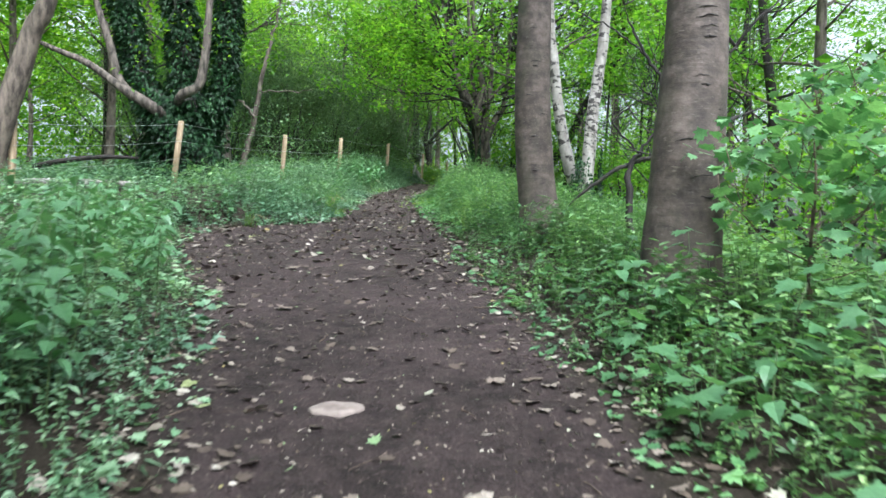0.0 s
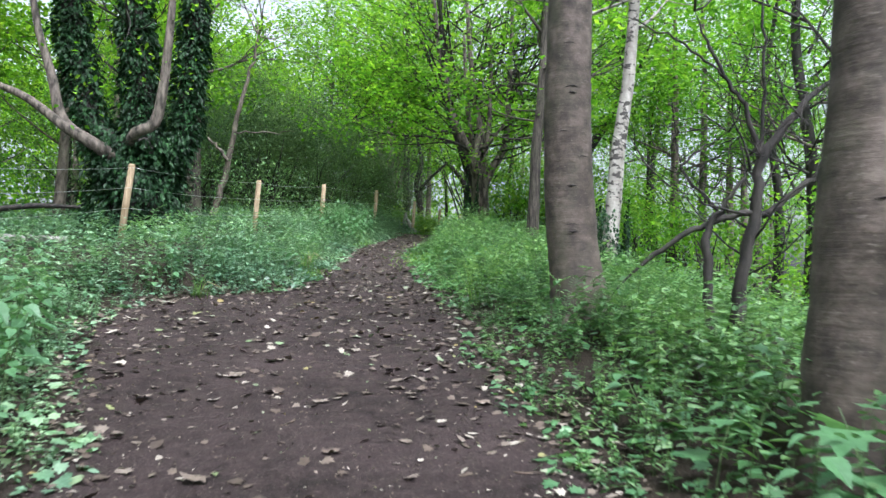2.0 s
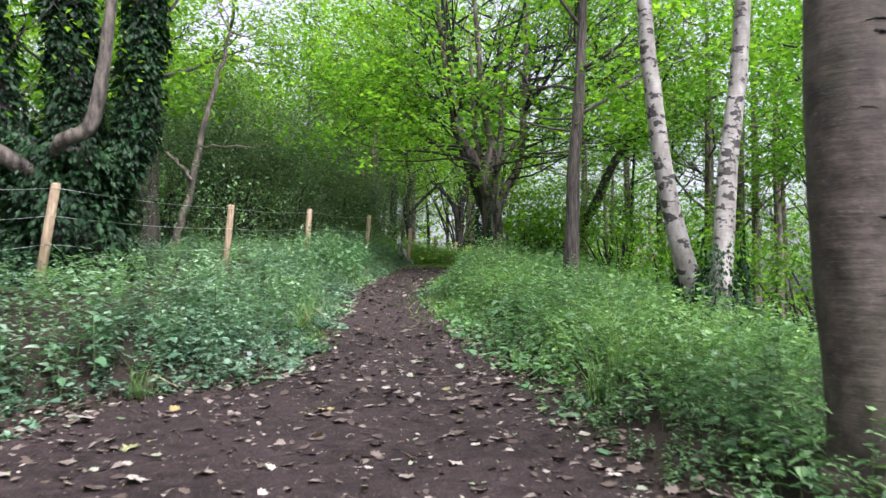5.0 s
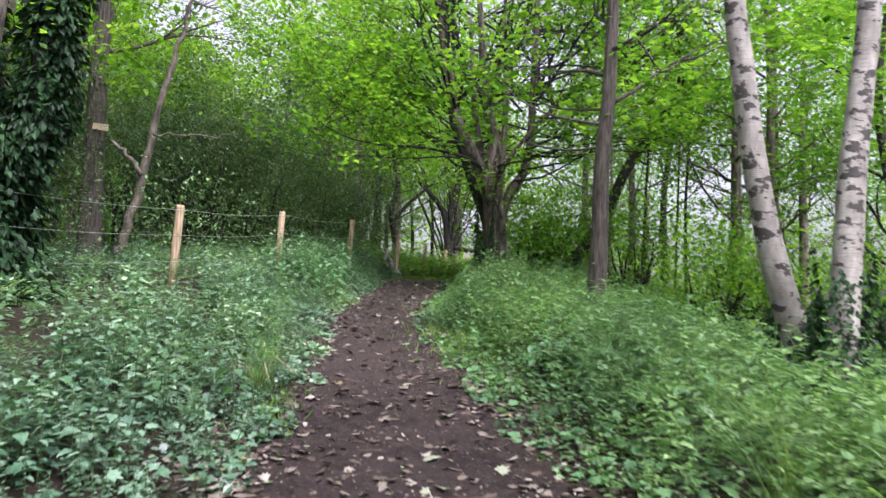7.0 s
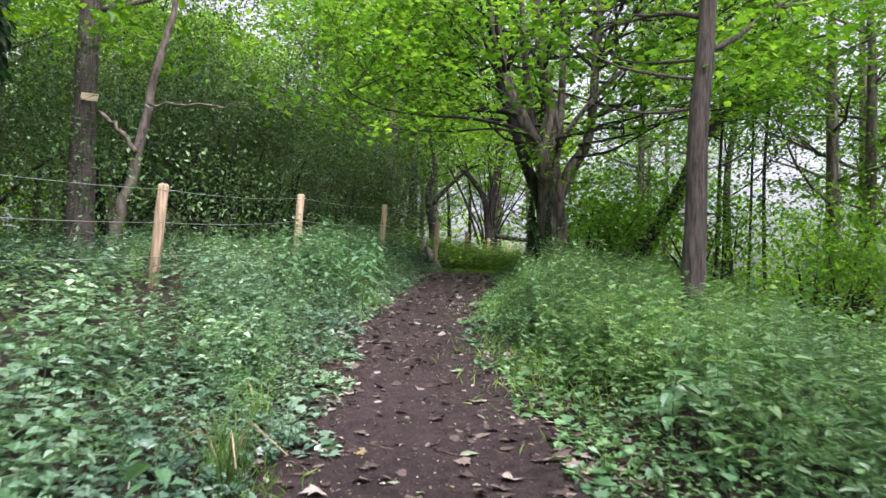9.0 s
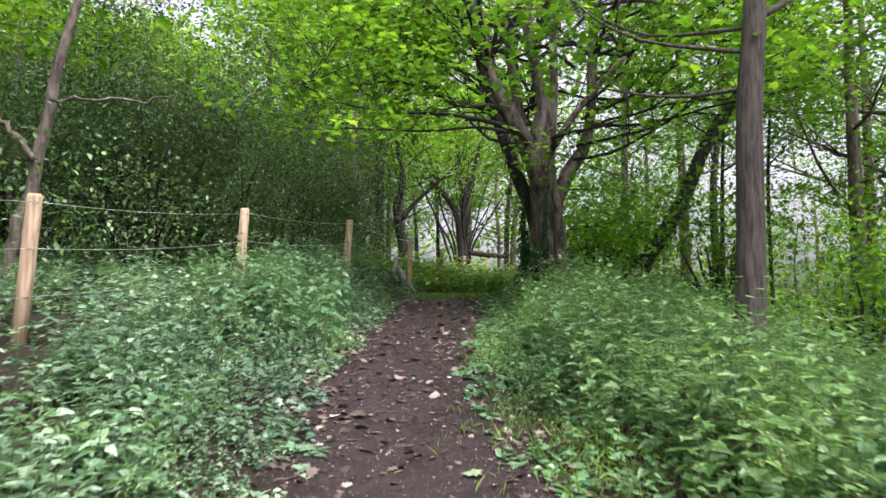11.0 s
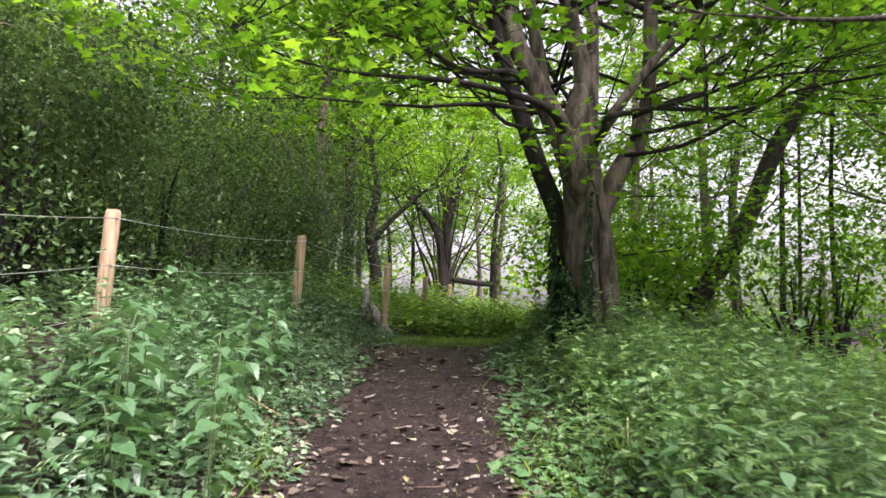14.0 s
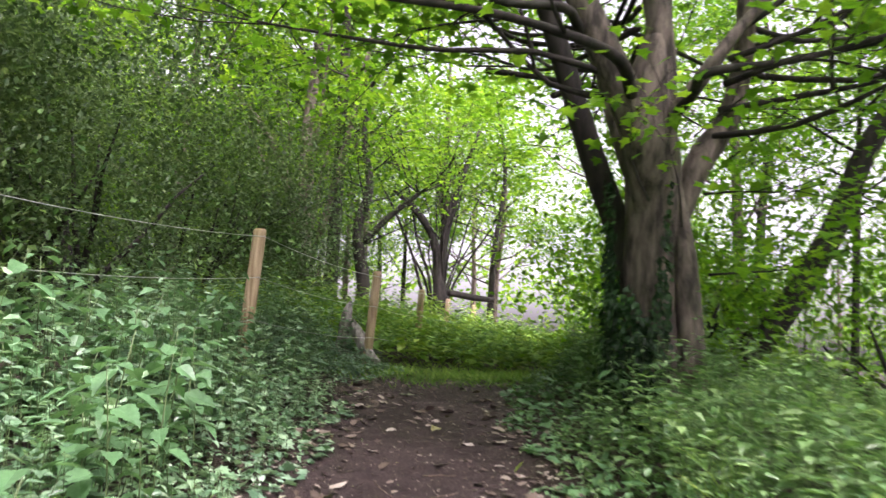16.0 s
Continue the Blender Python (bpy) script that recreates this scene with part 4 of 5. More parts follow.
def wood():
    """Trees of the surrounding wood, and unseen ones added for shade: a few kinds, each built once and then copied."""
    kinds = []
    for i, (h, per, bark) in enumerate(((12, 26, PALE_BARK), (14, 24, DARK_OR_SHADED_BARK), (10, 28, SYC_BARK), (13, 30, DARK_OR_SHADED_BARK), (11, 28, PALE_BARK))):
        rng = np.random.default_rng(100 + i)
        x, y = -14 - 3 * i, 44 + 5 * i
        g = on(x, y)
        line = [(x, y, g, 0.17), (x + rng.normal(0, 0.1), y, g + h * 0.3, 0.14), (x + rng.normal(0, 0.25), y, g + h * 0.6, 0.1), (x + rng.normal(0, 0.3), y, g + h * 0.9, 0.04)]
        limbs = crown_limbs(x, y, g + 2.6, g + h * 0.88, 13, 3.2, 0.045, 2, 110 + i, 0.3)
        kinds.append((tree("wood_tree", "slim woodland tree with bright green leaves", [line], bark, limbs, L_CANOPY if i < 3 else L_SLOPE, per, 0.4 if i < 3 else 0.36, 0.23 if i < 3 else 0.165, 120 + i, seg=8, group="trees of the wood", thinnest=0.02), g))
    rng = np.random.default_rng(130)
    spots = []
    for _ in range(4000):
        x, y = rng.uniform(-32, 30), rng.uniform(4, 76)
        dl, dr = edges(x, y)
        if y < 52 and dl < (9.3 if y < 40 else 6.0) and dr < (4.5 + (1.5 if y > 20 else 0)):
            continue
        if y >= 52 and abs(x - (y - 52) * 0.3 - 4) < 5.5:
            continue
        if y < 20 and x < -8 and x > -11:
            continue
        if y < 0.9 * abs(x) - 8:
            continue
        gap = 3.2 if x < 2 else 3.9
        if all((x - a) ** 2 + (y - b) ** 2 > gap ** 2 for a, b in spots):
            spots.append((x, y))
        if len(spots) > 64:
            break
    # the last six are out of view, added behind the start to shade the near path
    spots += [(9.8, 30.5), (-1.0, 58), (13, 58), (12, 44), (13, 36), (10.5, 26), (7.5, 42), (-4.5, 54), (10.5, 48), (-3.5, 47), (-0.5, 52), (1.0, 66), (7, 68), (4.0, 62), (9.0, 18.5), (5.8, 56), (3.0, 54), (4.5, 50.5), (9.2, 40.5), (-12, 21), (-11.5, 26), (-14, 16), (-10.2, 23), (-1.9, -2.0), (-6.5, -9), (0.8, -11.5), (6.0, -12), (-3.0, -16), (-8.0, 1.5)]
    for i, (x, y) in enumerate(spots):
        k, g = kinds[i % 3 if x < 3.5 or (y > 46 and x < 10) else 3 + i % 2]
        c = copy_thing(k, pose(x, y, on(x, y) - 0.05, 0, 0, rng.uniform(0, 360)))
        s = rng.uniform(0.75, 1.15)
        c.scale = (s, s, s * rng.uniform(0.9, 1.2))


wood()


def far_wood():
    """The wood's far edge: clumps of leaves, dense behind the fence, thin towards the open slope."""
    rng = np.random.default_rng(140)
    parts = []
    n = 2600
    a = np.radians(np.concatenate([rng.uniform(-75, 60, 1500), rng.uniform(-48, -2, 1100)]))
    d = rng.uniform(75, 115, n)
    x, y = d * np.sin(a), d * np.cos(a)
    keep = rng.random(n) < np.where(a < math.radians(-3), 1.0, np.where(a < math.radians(13), 0.35, np.where(a < math.radians(22), 0.8, 0.4)))
    x, y = x[keep], y[keep]
    z = height(x, y) + rng.uniform(0, 1, len(x)) ** 1.3 * np.where(x < 0, 20, 14)
    c = np.repeat(np.stack([x, y, z], 1), 45, axis=0)
    sp = c + rng.normal(0, 1, c.shape) * (1.25, 1.25, 0.8)
    v, f = leaves(sp, rng.uniform(0.45, 0.85, len(sp)), QUAD, rng)
    tagged(link("far_wood", v, f, L_CANOPY, None, "", False), "distant bright green leaves of the wood's far edge", "wood", kind="stuff")


far_wood()


# ---- the wire fence ----
def fence():
    posts = [(-7.5, 13.2, 1.3, 2), (-6.05, 17.4, 1.36, 6.5), (-4.48, 21.3, 1.25, 3.5), (-3.48, 25.5, 1.25, 3), (-2.15, 29.0, 1.22, 3),
             (-0.88, 31.6, 1.2, 3), (0.13, 35.3, 1.12, 2), (1.16, 39.0, 1.05, 2), (2.4, 42.5, 1.05, 0)]
    tops = [4.9 - 1.6, 3.92, 4.15, 4.61, 4.88, 4.79, 4.86, 4.95, 5.05]
    e = base("wire_fence", -4.48, 21.3, on(-4.48, 21.3), "pale round wooden posts strung with galvanised wire beside the footpath", "fence")
    rng = np.random.default_rng(7)
    heads = []
    for (x, y, h, lean), top in zip(posts, tops):
        g = min(on(x, y), top - 1.0)
        k = math.tan(radians(lean))
        r = 0.062 + rng.uniform(-0.004, 0.005)
        hx = x
        ln = [(hx - k * (top - g) - 0.02, y, g - 0.25, r), (hx - k * (top - g) * 0.5, y, (g + top) / 2, r * 0.99), (hx, y, top - 0.03, r * 0.97), (hx, y, top, r * 0.86)]
        v, q, c = tube(np.array(ln), 16, rng, 0.02)
        p = link("post", v, [q, c], POST_WOOD, e)
        v, q, c = tube(np.array([(hx, y, top - 0.004, r * 0.84), (hx, y, top + 0.006, r * 0.8)]), 16)
        link("post_top", v, [q, c], POST_END, p, "sawn darker post top", False)
        heads.append((hx, y, top, k, r))
    for drop in (0.07, 0.46, 0.86):
        for a, b in zip(heads[:-1], heads[1:]):
            ends_ = [(h[0] - h[3] * drop + h[4] * 0.75, h[1] - h[4] * 0.75, h[2] - drop) for h in (a, b)]
            p, q = np.array(ends_[0]), np.array(ends_[1])
            u = np.linspace(0, 1, 9)[:, None]
            w = p * (1 - u) + q * u - np.array((0, 0, 0.05)) * (4 * u * (1 - u))
            v, fq, c = tube(np.hstack([w, np.full((9, 1), 0.0035)]), 5)
            link("wire", v, [fq, c], WIRE, e)
            v, fq, c = tube(np.array([(p[0] + 0.006, p[1], p[2] - 0.014, 0.0025), (p[0] + 0.004, p[1] - 0.008, p[2], 0.0025), (p[0] + 0.006, p[1], p[2] + 0.014, 0.0025)]), 5)
            link("staple", v, [fq, c], WIRE, e)


fence()


def trunk_ivy(x, y, z0, z1, r, n, seed, label, width=0.09, sector=(0, 360)):
    """Leaves of ivy that hug the foot of a trunk."""
    rng = np.random.default_rng(seed)
    a = np.radians(rng.uniform(*sector, n))
    z = z0 + (z1 - z0) * rng.uniform(0, 1, n) ** 1.05 * (0.8 + 0.3 * np.sin(3 * a + seed) + 0.15 * np.sin(7 * a))
    rr = r * (1.0 + 0.14 * np.abs(rng.normal(0, 1, n)))
    sp = np.stack([x + rr * np.cos(a), y + rr * np.sin(a), z], 1)
    v, f = leaves(sp, rng.uniform(0.6, 1.2, n) * width, QUAD, rng, -55, 22, a - np.pi / 2, 30)
    tagged(link("ivy_growth", v, f, L_IVY, None, "", False), label, "ivy", kind="stuff")


trunk_ivy(1.34, 27.95, 3.3, 5.1, 0.34, 2600, 301, "dark ivy on one side of the sycamore's foot", 0.08, (120, 268))
trunk_ivy(3.05, 17.15, 1.8, 2.75, 0.27, 2000, 302, "dark ivy about the foot of the leaning birch", 0.075)
trunk_ivy(3.1, 16.46, 1.8, 3.1, 0.27, 2300, 303, "dark ivy about the foot of the upright birch", 0.075)


# ---- undergrowth ----
def scatter(rng, n, side, near, far, y0, y1, power=1.0):
    """Spots beside the path: side -1 left, +1 right; near and far: metres beyond the edge."""
    y = rng.uniform(y0, y1, n)
    d = near + (far - near) * rng.random(n) ** power
    e = np.interp(y, PATH_Y, PATH_L if side < 0 else PATH_R)
    x = e + side * (d + 0.18 * wave(2.2 * y, 1.1 * y + side))
    return x, y, d


BLOCKED = [(1.36, 10.4, 0.36), (2.02, 6.4, 0.4), (3.1, 17, 0.4), (2.49, 22.8, 0.25), (1.42, 28, 0.5), (-6.4, 18.7, 0.9)]


def clear_of_trunks(x, y):
    ok = np.ones(len(x), dtype=bool)
    for a, b, r in BLOCKED:
        ok &= (x - a) ** 2 + (y - b) ** 2 > r * r
    return ok


def herbs(name, label, category, rng, x, y, h, pairs, size, shape, material, droop=-22, stems=True, lean=0.12):
    """Upright herbs with crossed pairs of leaves up the stem, the largest half-way."""
    ok = clear_of_trunks(x, y) & (rng.random(len(x)) < 0.75 + 0.5 * wave(2.1 * x + 3, 1.7 * y))
    x, y, h = x[ok], y[ok], h[ok] * (1 + 0.32 * wave(2.6 * x[ok], 2.3 * y[ok] + 1))
    n, g = len(x), height(x, y)
    lx, ly = rng.normal(0, lean, n) * h, rng.normal(0, lean, n) * h
    turn = rng.uniform(0, np.pi, n)
    parts = []
    for k in range(pairs):
        u = 0.22 + 0.78 * k / (pairs - 1)
        for s in (0, np.pi):
            yaw = turn + s + (np.pi / 2) * (k % 2) + rng.normal(0, 0.3, n)
            sp = np.stack([x + lx * u * u, y + ly * u * u, g + h * (u + rng.normal(0, 0.03, n))], 1)
            sz = size * (0.55 + 0.45 * math.sin(math.pi * min(u + 0.15, 1.0))) * rng.uniform(0.7, 1.25, n) * np.clip(h / 0.45, 0.5, 1.25)
            parts.append(leaves(sp, sz, shape, rng, droop + 22 * (k == pairs - 1), 13, yaw, 11))
    v, f = pile(parts)
    ob = tagged(link(name, v, f, material, None, "", False), label, category, kind="stuff")
    if stems:
        a = np.array([0, 2.1, 4.2])
        ring = 0.0035 * np.stack([np.cos(a), np.sin(a), 0 * a], 1)
        lo = np.stack([x, y, g - 0.02], 1)[:, None] + ring[None]
        hi = np.stack([x + lx, y + ly, g + h], 1)[:, None] + ring[None] * 0.5
        v = np.concatenate([lo, hi], 1).reshape(-1, 3)
        q = np.array([(0, 1, 4, 3), (1, 2, 5, 4), (2, 0, 3, 5)])
        f = (q[None] + (np.arange(n) * 6)[:, None, None]).reshape(-1, 4)
        tagged(link("herb_stems", v, f, STEM), "thin green stems of the undergrowth beside the footpath", "plant", kind="stuff")
    return ob


def undergrowth():
    rng = np.random.default_rng(200)
    for side, word, n1, n2, far in ((-1, "behind and before the wire fence", 5200, 9500, 8.5), (1, "on the slope side of the footpath", 3600, 7600, 6.5)):
        x, y, d = scatter(rng, n1, side, 0.08, 1.7, 1.2, 32, 0.95)
        h = (0.10 + (0.3 if side < 0 else 0.38) * step((d - 0.05) / 1.0)) * rng.uniform(0.5, 1.45, n1) * (1 + (0.6 if side < 0 else 0.4) * step((y - (21 if side < 0 else 12)) / 4))
        herbs("nettle_bed", "dense green nettles " + word, "nettles", rng, x, y, h, 6, 0.092, NETTLE, L_NETTLE if side < 0 else L_HERB, -6)
        x, y, d = scatter(rng, n2, side, 1.3, far, 1.0, 42, 0.8)
        h = rng.uniform(0.16, 0.5, n2) * (1.0 if side < 0 else 1.4)
        herbs("herb_bed", "tall soft green herbs " + word, "undergrowth", rng, x, y, h, 5, 0.12, BROAD, L_NETTLE if side < 0 else L_HERB, -8, stems=False)
        m = 12500
        x, y, d = scatter(rng, m, side, -0.12, 1.1, 0.8, 32, 1.2)
        ok = clear_of_trunks(x, y) & ((rng.random(m) < 0.4) | (y > 13.5)) & (wave(1.3 * x, 1.5 * y) > -0.45)
        x, y, d = x[ok], y[ok], d[ok]
        z = height(x, y) + 0.015 + rng.random(len(x)) * 0.17 * step((d + 0.15) / 0.7)
        sp, k = np.stack([x, y, z], 1), len(x) // 3
        v, f = pile([leaves(sp[:k], rng.uniform(0.05, 0.11, k), MAPLE, rng, -5, 18, None, 16), leaves(sp[k:], rng.uniform(0.025, 0.085, len(x) - k), QUAD, rng, -5, 22, None, 20)])
        tagged(link("ground_cover", v, f, L_NETTLE if side < 0 else L_SAPLING, None, "", False), "low creeping leaves along the footpath's edge", "ground cover", kind="stuff")
    m = 30000
    x, y = rng.uniform(-38, 36, m), rng.uniform(-14, 62, m)
    dl, dr = edges(x, y)
    ok = (np.maximum(dl, dr) > 0.3) & ((dl > 6.5) | (dr > 5.0) | (y < 1.2) | (y > 38)) & clear_of_trunks(x, y)
    x, y = x[ok], y[ok]
    sp = np.stack([x, y, height(x, y) + rng.uniform(0.02, 0.35, len(x))], 1)
    v, f = leaves(sp, rng.uniform(0.15, 0.34, len(x)), QUAD, rng, -8, 20)
    tagged(link("woodland_floor_plants", v, f, L_HERB, None, "", False), "low green plants covering the woodland floor", "undergrowth", kind="stuff")
    # feathery light green herbs, thickest on the slope side and past the crest
    n = 1300
    x, y, d = scatter(rng, n, 1, 0.6, 3.4, 9, 30)
    x2, y2 = rng.uniform(-2.5, 5.5, 450), rng.uniform(32.2, 38, 450)
    x3, y3, d3 = scatter(rng, 320, -1, 0.3, 4, 5, 31)
    x, y = np.concatenate([x, x2, x3]), np.concatenate([y, y2, y3])
    h = rng.uniform(0.4, 0.75, len(x))
    ok = clear_of_trunks(x, y)
    x, y, h = x[ok], y[ok], h[ok]
    fronds = []
    for k in range(5):
        u = rng.uniform(0.2, 1.0, len(x))
        sp = np.stack([x + rng.normal(0, 0.03, len(x)), y + rng.normal(0, 0.03, len(x)), height(x, y) + h * u * 0.8], 1)
        fronds.append(leaves(sp, h * rng.uniform(0.22, 0.45, len(x)), FROND, rng, 38, 16, None, 14))
    v, f = pile(fronds)
    tagged(link("feathery_herbs", v, f, L_HERB, None, "", False), "fine feathery light green herbs beside the footpath", "undergrowth", kind="stuff")
    m = 2600
    x, y = rng.uniform(-3.5, 6.5, m), rng.uniform(32.4, 41, m)
    herbs("verge_herbs", "tall bright green herbs past the crest of the footpath", "undergrowth", rng, x, y, rng.uniform(0.4, 0.8, m), 6, 0.16, QUAD, L_GRASS, -5, False, 0.15)
    # grass
    spots = []
    for x0, y0, rx, ry, k in ((-0.15, 19.6, 0.35, 1.0, 1500), (-0.05, 22.2, 0.3, 1.2, 1300), (0.0, 31.0, 1.3, 0.45, 2600), (-2.3, 16.0, 0.15, 0.5, 300), (-2.15, 23.8, 0.14, 0.7, 300), (1.2, 32, 1.2, 0.6, 1500)):
        spots.append(np.stack([rng.normal(x0, rx, k), rng.normal(y0, ry, k)], 1))
    p = np.vstack(spots)
    sp = np.stack([p[:, 0], p[:, 1], height(p[:, 0], p[:, 1])], 1)
    v, f = leaves(sp, rng.uniform(0.05, 0.14, len(sp)), (LANCE[0] * (0.3, 1, 1.5), LANCE[1]), rng, 55, 22)
    tagged(link("grass", v, f, L_GRASS, None, "", False), "short light green grass on the footpath's verge", "grass", kind="stuff")


undergrowth()


def tussock(x, y, blades, h, straws, seed, label):
    """A clump of long arching grass blades with a few bent dry stalks."""
    rng = np.random.default_rng(seed)
    g = on(x, y)
    e = base("grass_tussock", x, y, g, label, "grass", "grass tussocks beside the path")
    lines = []
    for i in range(blades):
        a, m, lean = rng.uniform(0, 6.28), h * rng.uniform(0.55, 1.15), rng.uniform(0.15, 0.75)
        px, py = x + rng.normal(0, 0.05), y + rng.normal(0, 0.05)
        lines.append([(px + math.cos(a) * m * lean * u * u, py + math.sin(a) * m * lean * u * u, g - 0.02 + m * (u - 0.42 * lean * u ** 3), 0.0042 * (1 - 0.85 * u)) for u in (0, 0.3, 0.6, 0.85, 1.0)])
    v, f = tubes(lines, 3)
    tagged(link("tuft", v, f, L_GRASS, e), kind="stuff")
    for i in range(straws):
        a, m = rng.uniform(0, 6.28), h * rng.uniform(0.7, 1.0)
        c, d = math.cos(a), math.sin(a)
        ln = [(x, y, g - 0.02, 0.005), (x + 0.1 * c, y + 0.1 * d, g + 0.55 * m, 0.005), (x + 0.16 * c, y + 0.16 * d, g + 0.7 * m, 0.0045), (x + 0.42 * c, y + 0.42 * d, g + 0.42 * m, 0.004)]
        v, q, k = tube(np.array(ln), 5)
        link("straw", v, [q, k], STRAW, e, "bent dry pale stalk")


for i, (x, y, n, h, k) in enumerate(((-2.42, 16.3, 70, 0.55, 3), (-2.5, 17.4, 40, 0.45, 1), (0.4, 12.6, 30, 0.75, 0), (0.75, 13.4, 26, 0.8, 0), (0.45, 18.3, 46, 0.55, 1), (0.2, 20.6, 50, 0.5, 0), (0.15, 23.4, 44, 0.5, 1), (0.55, 25.2, 40, 0.55, 0), (-2.35, 24.6, 36, 0.45, 1), (-3.3, 12.9, 30, 0.4, 1))):
    tussock(x, y, n, h, k, 600 + i, "clump of long green grass with bent dry stalks" if k else "clump of long arching green grass")


# ---- leaf litter, twigs and stones on the path ----
def litter():
    rng = np.random.default_rng(210)
    n = 3300
    y = np.where(rng.random(n) < 0.3, rng.normal(12.0, 2.2, n), rng.uniform(2.0, 31, n))
    l, r = np.interp(y, PATH_Y, PATH_L), np.interp(y, PATH_Y, PATH_R)
    u = rng.beta(0.65, 0.65, n)
    x = l - 0.35 + (r - l + 0.7) * u
    sp = np.stack([x, y, height(x, y) + 0.008], 1)
    k = n // 2
    v, f = pile([leaves(sp[:k], rng.uniform(0.025, 0.065, k), OVATE, rng, 6, 12, None, 16), leaves(sp[k:], rng.uniform(0.04, 0.095, n - k), MAPLE, rng, 6, 12, None, 16)])
    tagged(link("leaf_litter", v, f, LITTER, None, "", False), "small dry brown leaves strewn over the footpath", "leaf litter", kind="stuff")
    n = 4200
    y = rng.uniform(1.0, 31, n)
    left = rng.random(n) < 0.55
    x = np.where(left, np.interp(y, PATH_Y, PATH_L), np.interp(y, PATH_Y, PATH_R)) + rng.normal(0, 0.22, n) + np.where(left, -0.05, 0.05)
    sp = np.stack([x, y, height(x, y) + 0.012], 1)
    v, f = pile([leaves(sp[:1600], rng.uniform(0.03, 0.1, 1600), MAPLE, rng, 6, 12, None, 14), leaves(sp[1600:], rng.uniform(0.025, 0.07, n - 1600), QUAD, rng, 6, 12, None, 16)])
    tagged(link("edge_litter", v, f, LITTER, None, "", False), "drift of dry leaves along the footpath's edges", "leaf litter", kind="stuff")
    n = 17000
    y = rng.uniform(1.0, 31, n)
    l, r = np.interp(y, PATH_Y, PATH_L), np.interp(y, PATH_Y, PATH_R)
    x = l - 0.5 + (r - l + 1.0) * rng.random(n)
    sp = np.stack([x, y, height(x, y) + 0.006], 1)
    v, f = leaves(sp, rng.uniform(0.008, 0.032, n), QUAD, rng, 8, 14, None, 25)
    tagged(link("leaf_crumbs", v, f, LITTER, None, "", False), "crumbled bits of leaf and bark in the trodden earth", "leaf litter", kind="stuff")
    # single larger leaves
    meshes = []
    for i in range(5):
        t = MAPLE[0].copy() if i < 3 else OVATE[0].copy()
        t[:, 2] = 0.12 * np.abs(t[:, 0]) + 0.08 * np.sin(5 * t[:, 1] + i) + rng.normal(0, 0.03, len(t))
        t[:, 2] -= t[:, 2].min()
        first = link("fallen_leaf", t * 0.11 - (0, 0.05, 0), MAPLE[1] if i < 3 else OVATE[1], LITTER, None, "", False)
        meshes.append(first.data)
        bpy.data.objects.remove(first)
    for i in range(330):
        y = rng.uniform(2.2, 30) if i > 130 else rng.uniform(8, 17)
        l, r = np.interp(y, PATH_Y, PATH_L), np.interp(y, PATH_Y, PATH_R)
        x = l - 0.1 + (r - l + 0.2) * rng.beta(0.85, 0.85)
        ob = share("fallen_leaf", meshes[i % 5], pose(x, y, on(x, y, 0.006), 6.6 + rng.normal(0, 5), rng.normal(0, 6), rng.uniform(0, 360)))
        k = rng.uniform(0.7, 1.35)
        ob.scale = (k, k, k)
        tagged(ob, "dry curled pale leaf lying on the footpath", "leaf", "fallen leaves on the path")
    for i in range(80):
        y = rng.uniform(1.8, 27)
        l, r = np.interp(y, PATH_Y, PATH_L), np.interp(y, PATH_Y, PATH_R)
        x = l + (r - l) * rng.beta(0.8, 0.8)
        ln, a = rng.uniform(0.06, 0.32), rng.uniform(0, 6.28)
        rad = rng.uniform(0.002, 0.007)
        p = [(x + ln * (k / 4 - 0.5) * math.cos(a) + rng.normal(0, 0.008), y + ln * (k / 4 - 0.5) * math.sin(a) + rng.normal(0, 0.008)) for k in range(5)]
        v, q, c = tube(np.array([(px, py, on(px, py, rad * 0.7 + 0.003), rad * (1 - 0.12 * k)) for k, (px, py) in enumerate(p)]), 5)
        tagged(link("twig", v, [q, c], TWIG), "thin dark broken twig lying on the footpath", "twig", "twigs on the path")


litter()


def flat_stone(x, y, rx, ry, h, turn, seed, label):
    rng = np.random.default_rng(seed)
    a = np.linspace(0, 2 * np.pi, 14, endpoint=False)
    k = 1 + rng.normal(0, 0.13, 14)
    v, g = [], on(x, y)
    for s, z in ((0.95, -0.03), (1.0, h * 0.4), (0.93, h * 0.85), (0.6, h), (0.25, h * 1.02)):
        for i in range(14):
            px, py = rx * s * k[i] * math.cos(a[i]), ry * s * k[i] * math.sin(a[i])
            v.append((x + px * math.cos(turn) - py * math.sin(turn), y + px * math.sin(turn) + py * math.cos(turn), g + 0.1157 * (px * math.sin(turn) + py * math.cos(turn)) + z + rng.normal(0, 0.002)))
    v.append((x, y, g + h))
    i = np.arange(14)
    j = (i + 1) % 14
    f = np.vstack([np.stack([r * 14 + i, r * 14 + j, (r + 1) * 14 + j, (r + 1) * 14 + i], 1) for r in range(4)])
    tagged(link("stone", v, [f, np.stack([56 + i, 56 + j, np.full(14, 70)], 1)], STONE), label, "stone")


flat_stone(-0.56, 4.09, 0.145, 0.10, 0.022, 0.1, 1, "flat pale stone set in the trodden footpath")


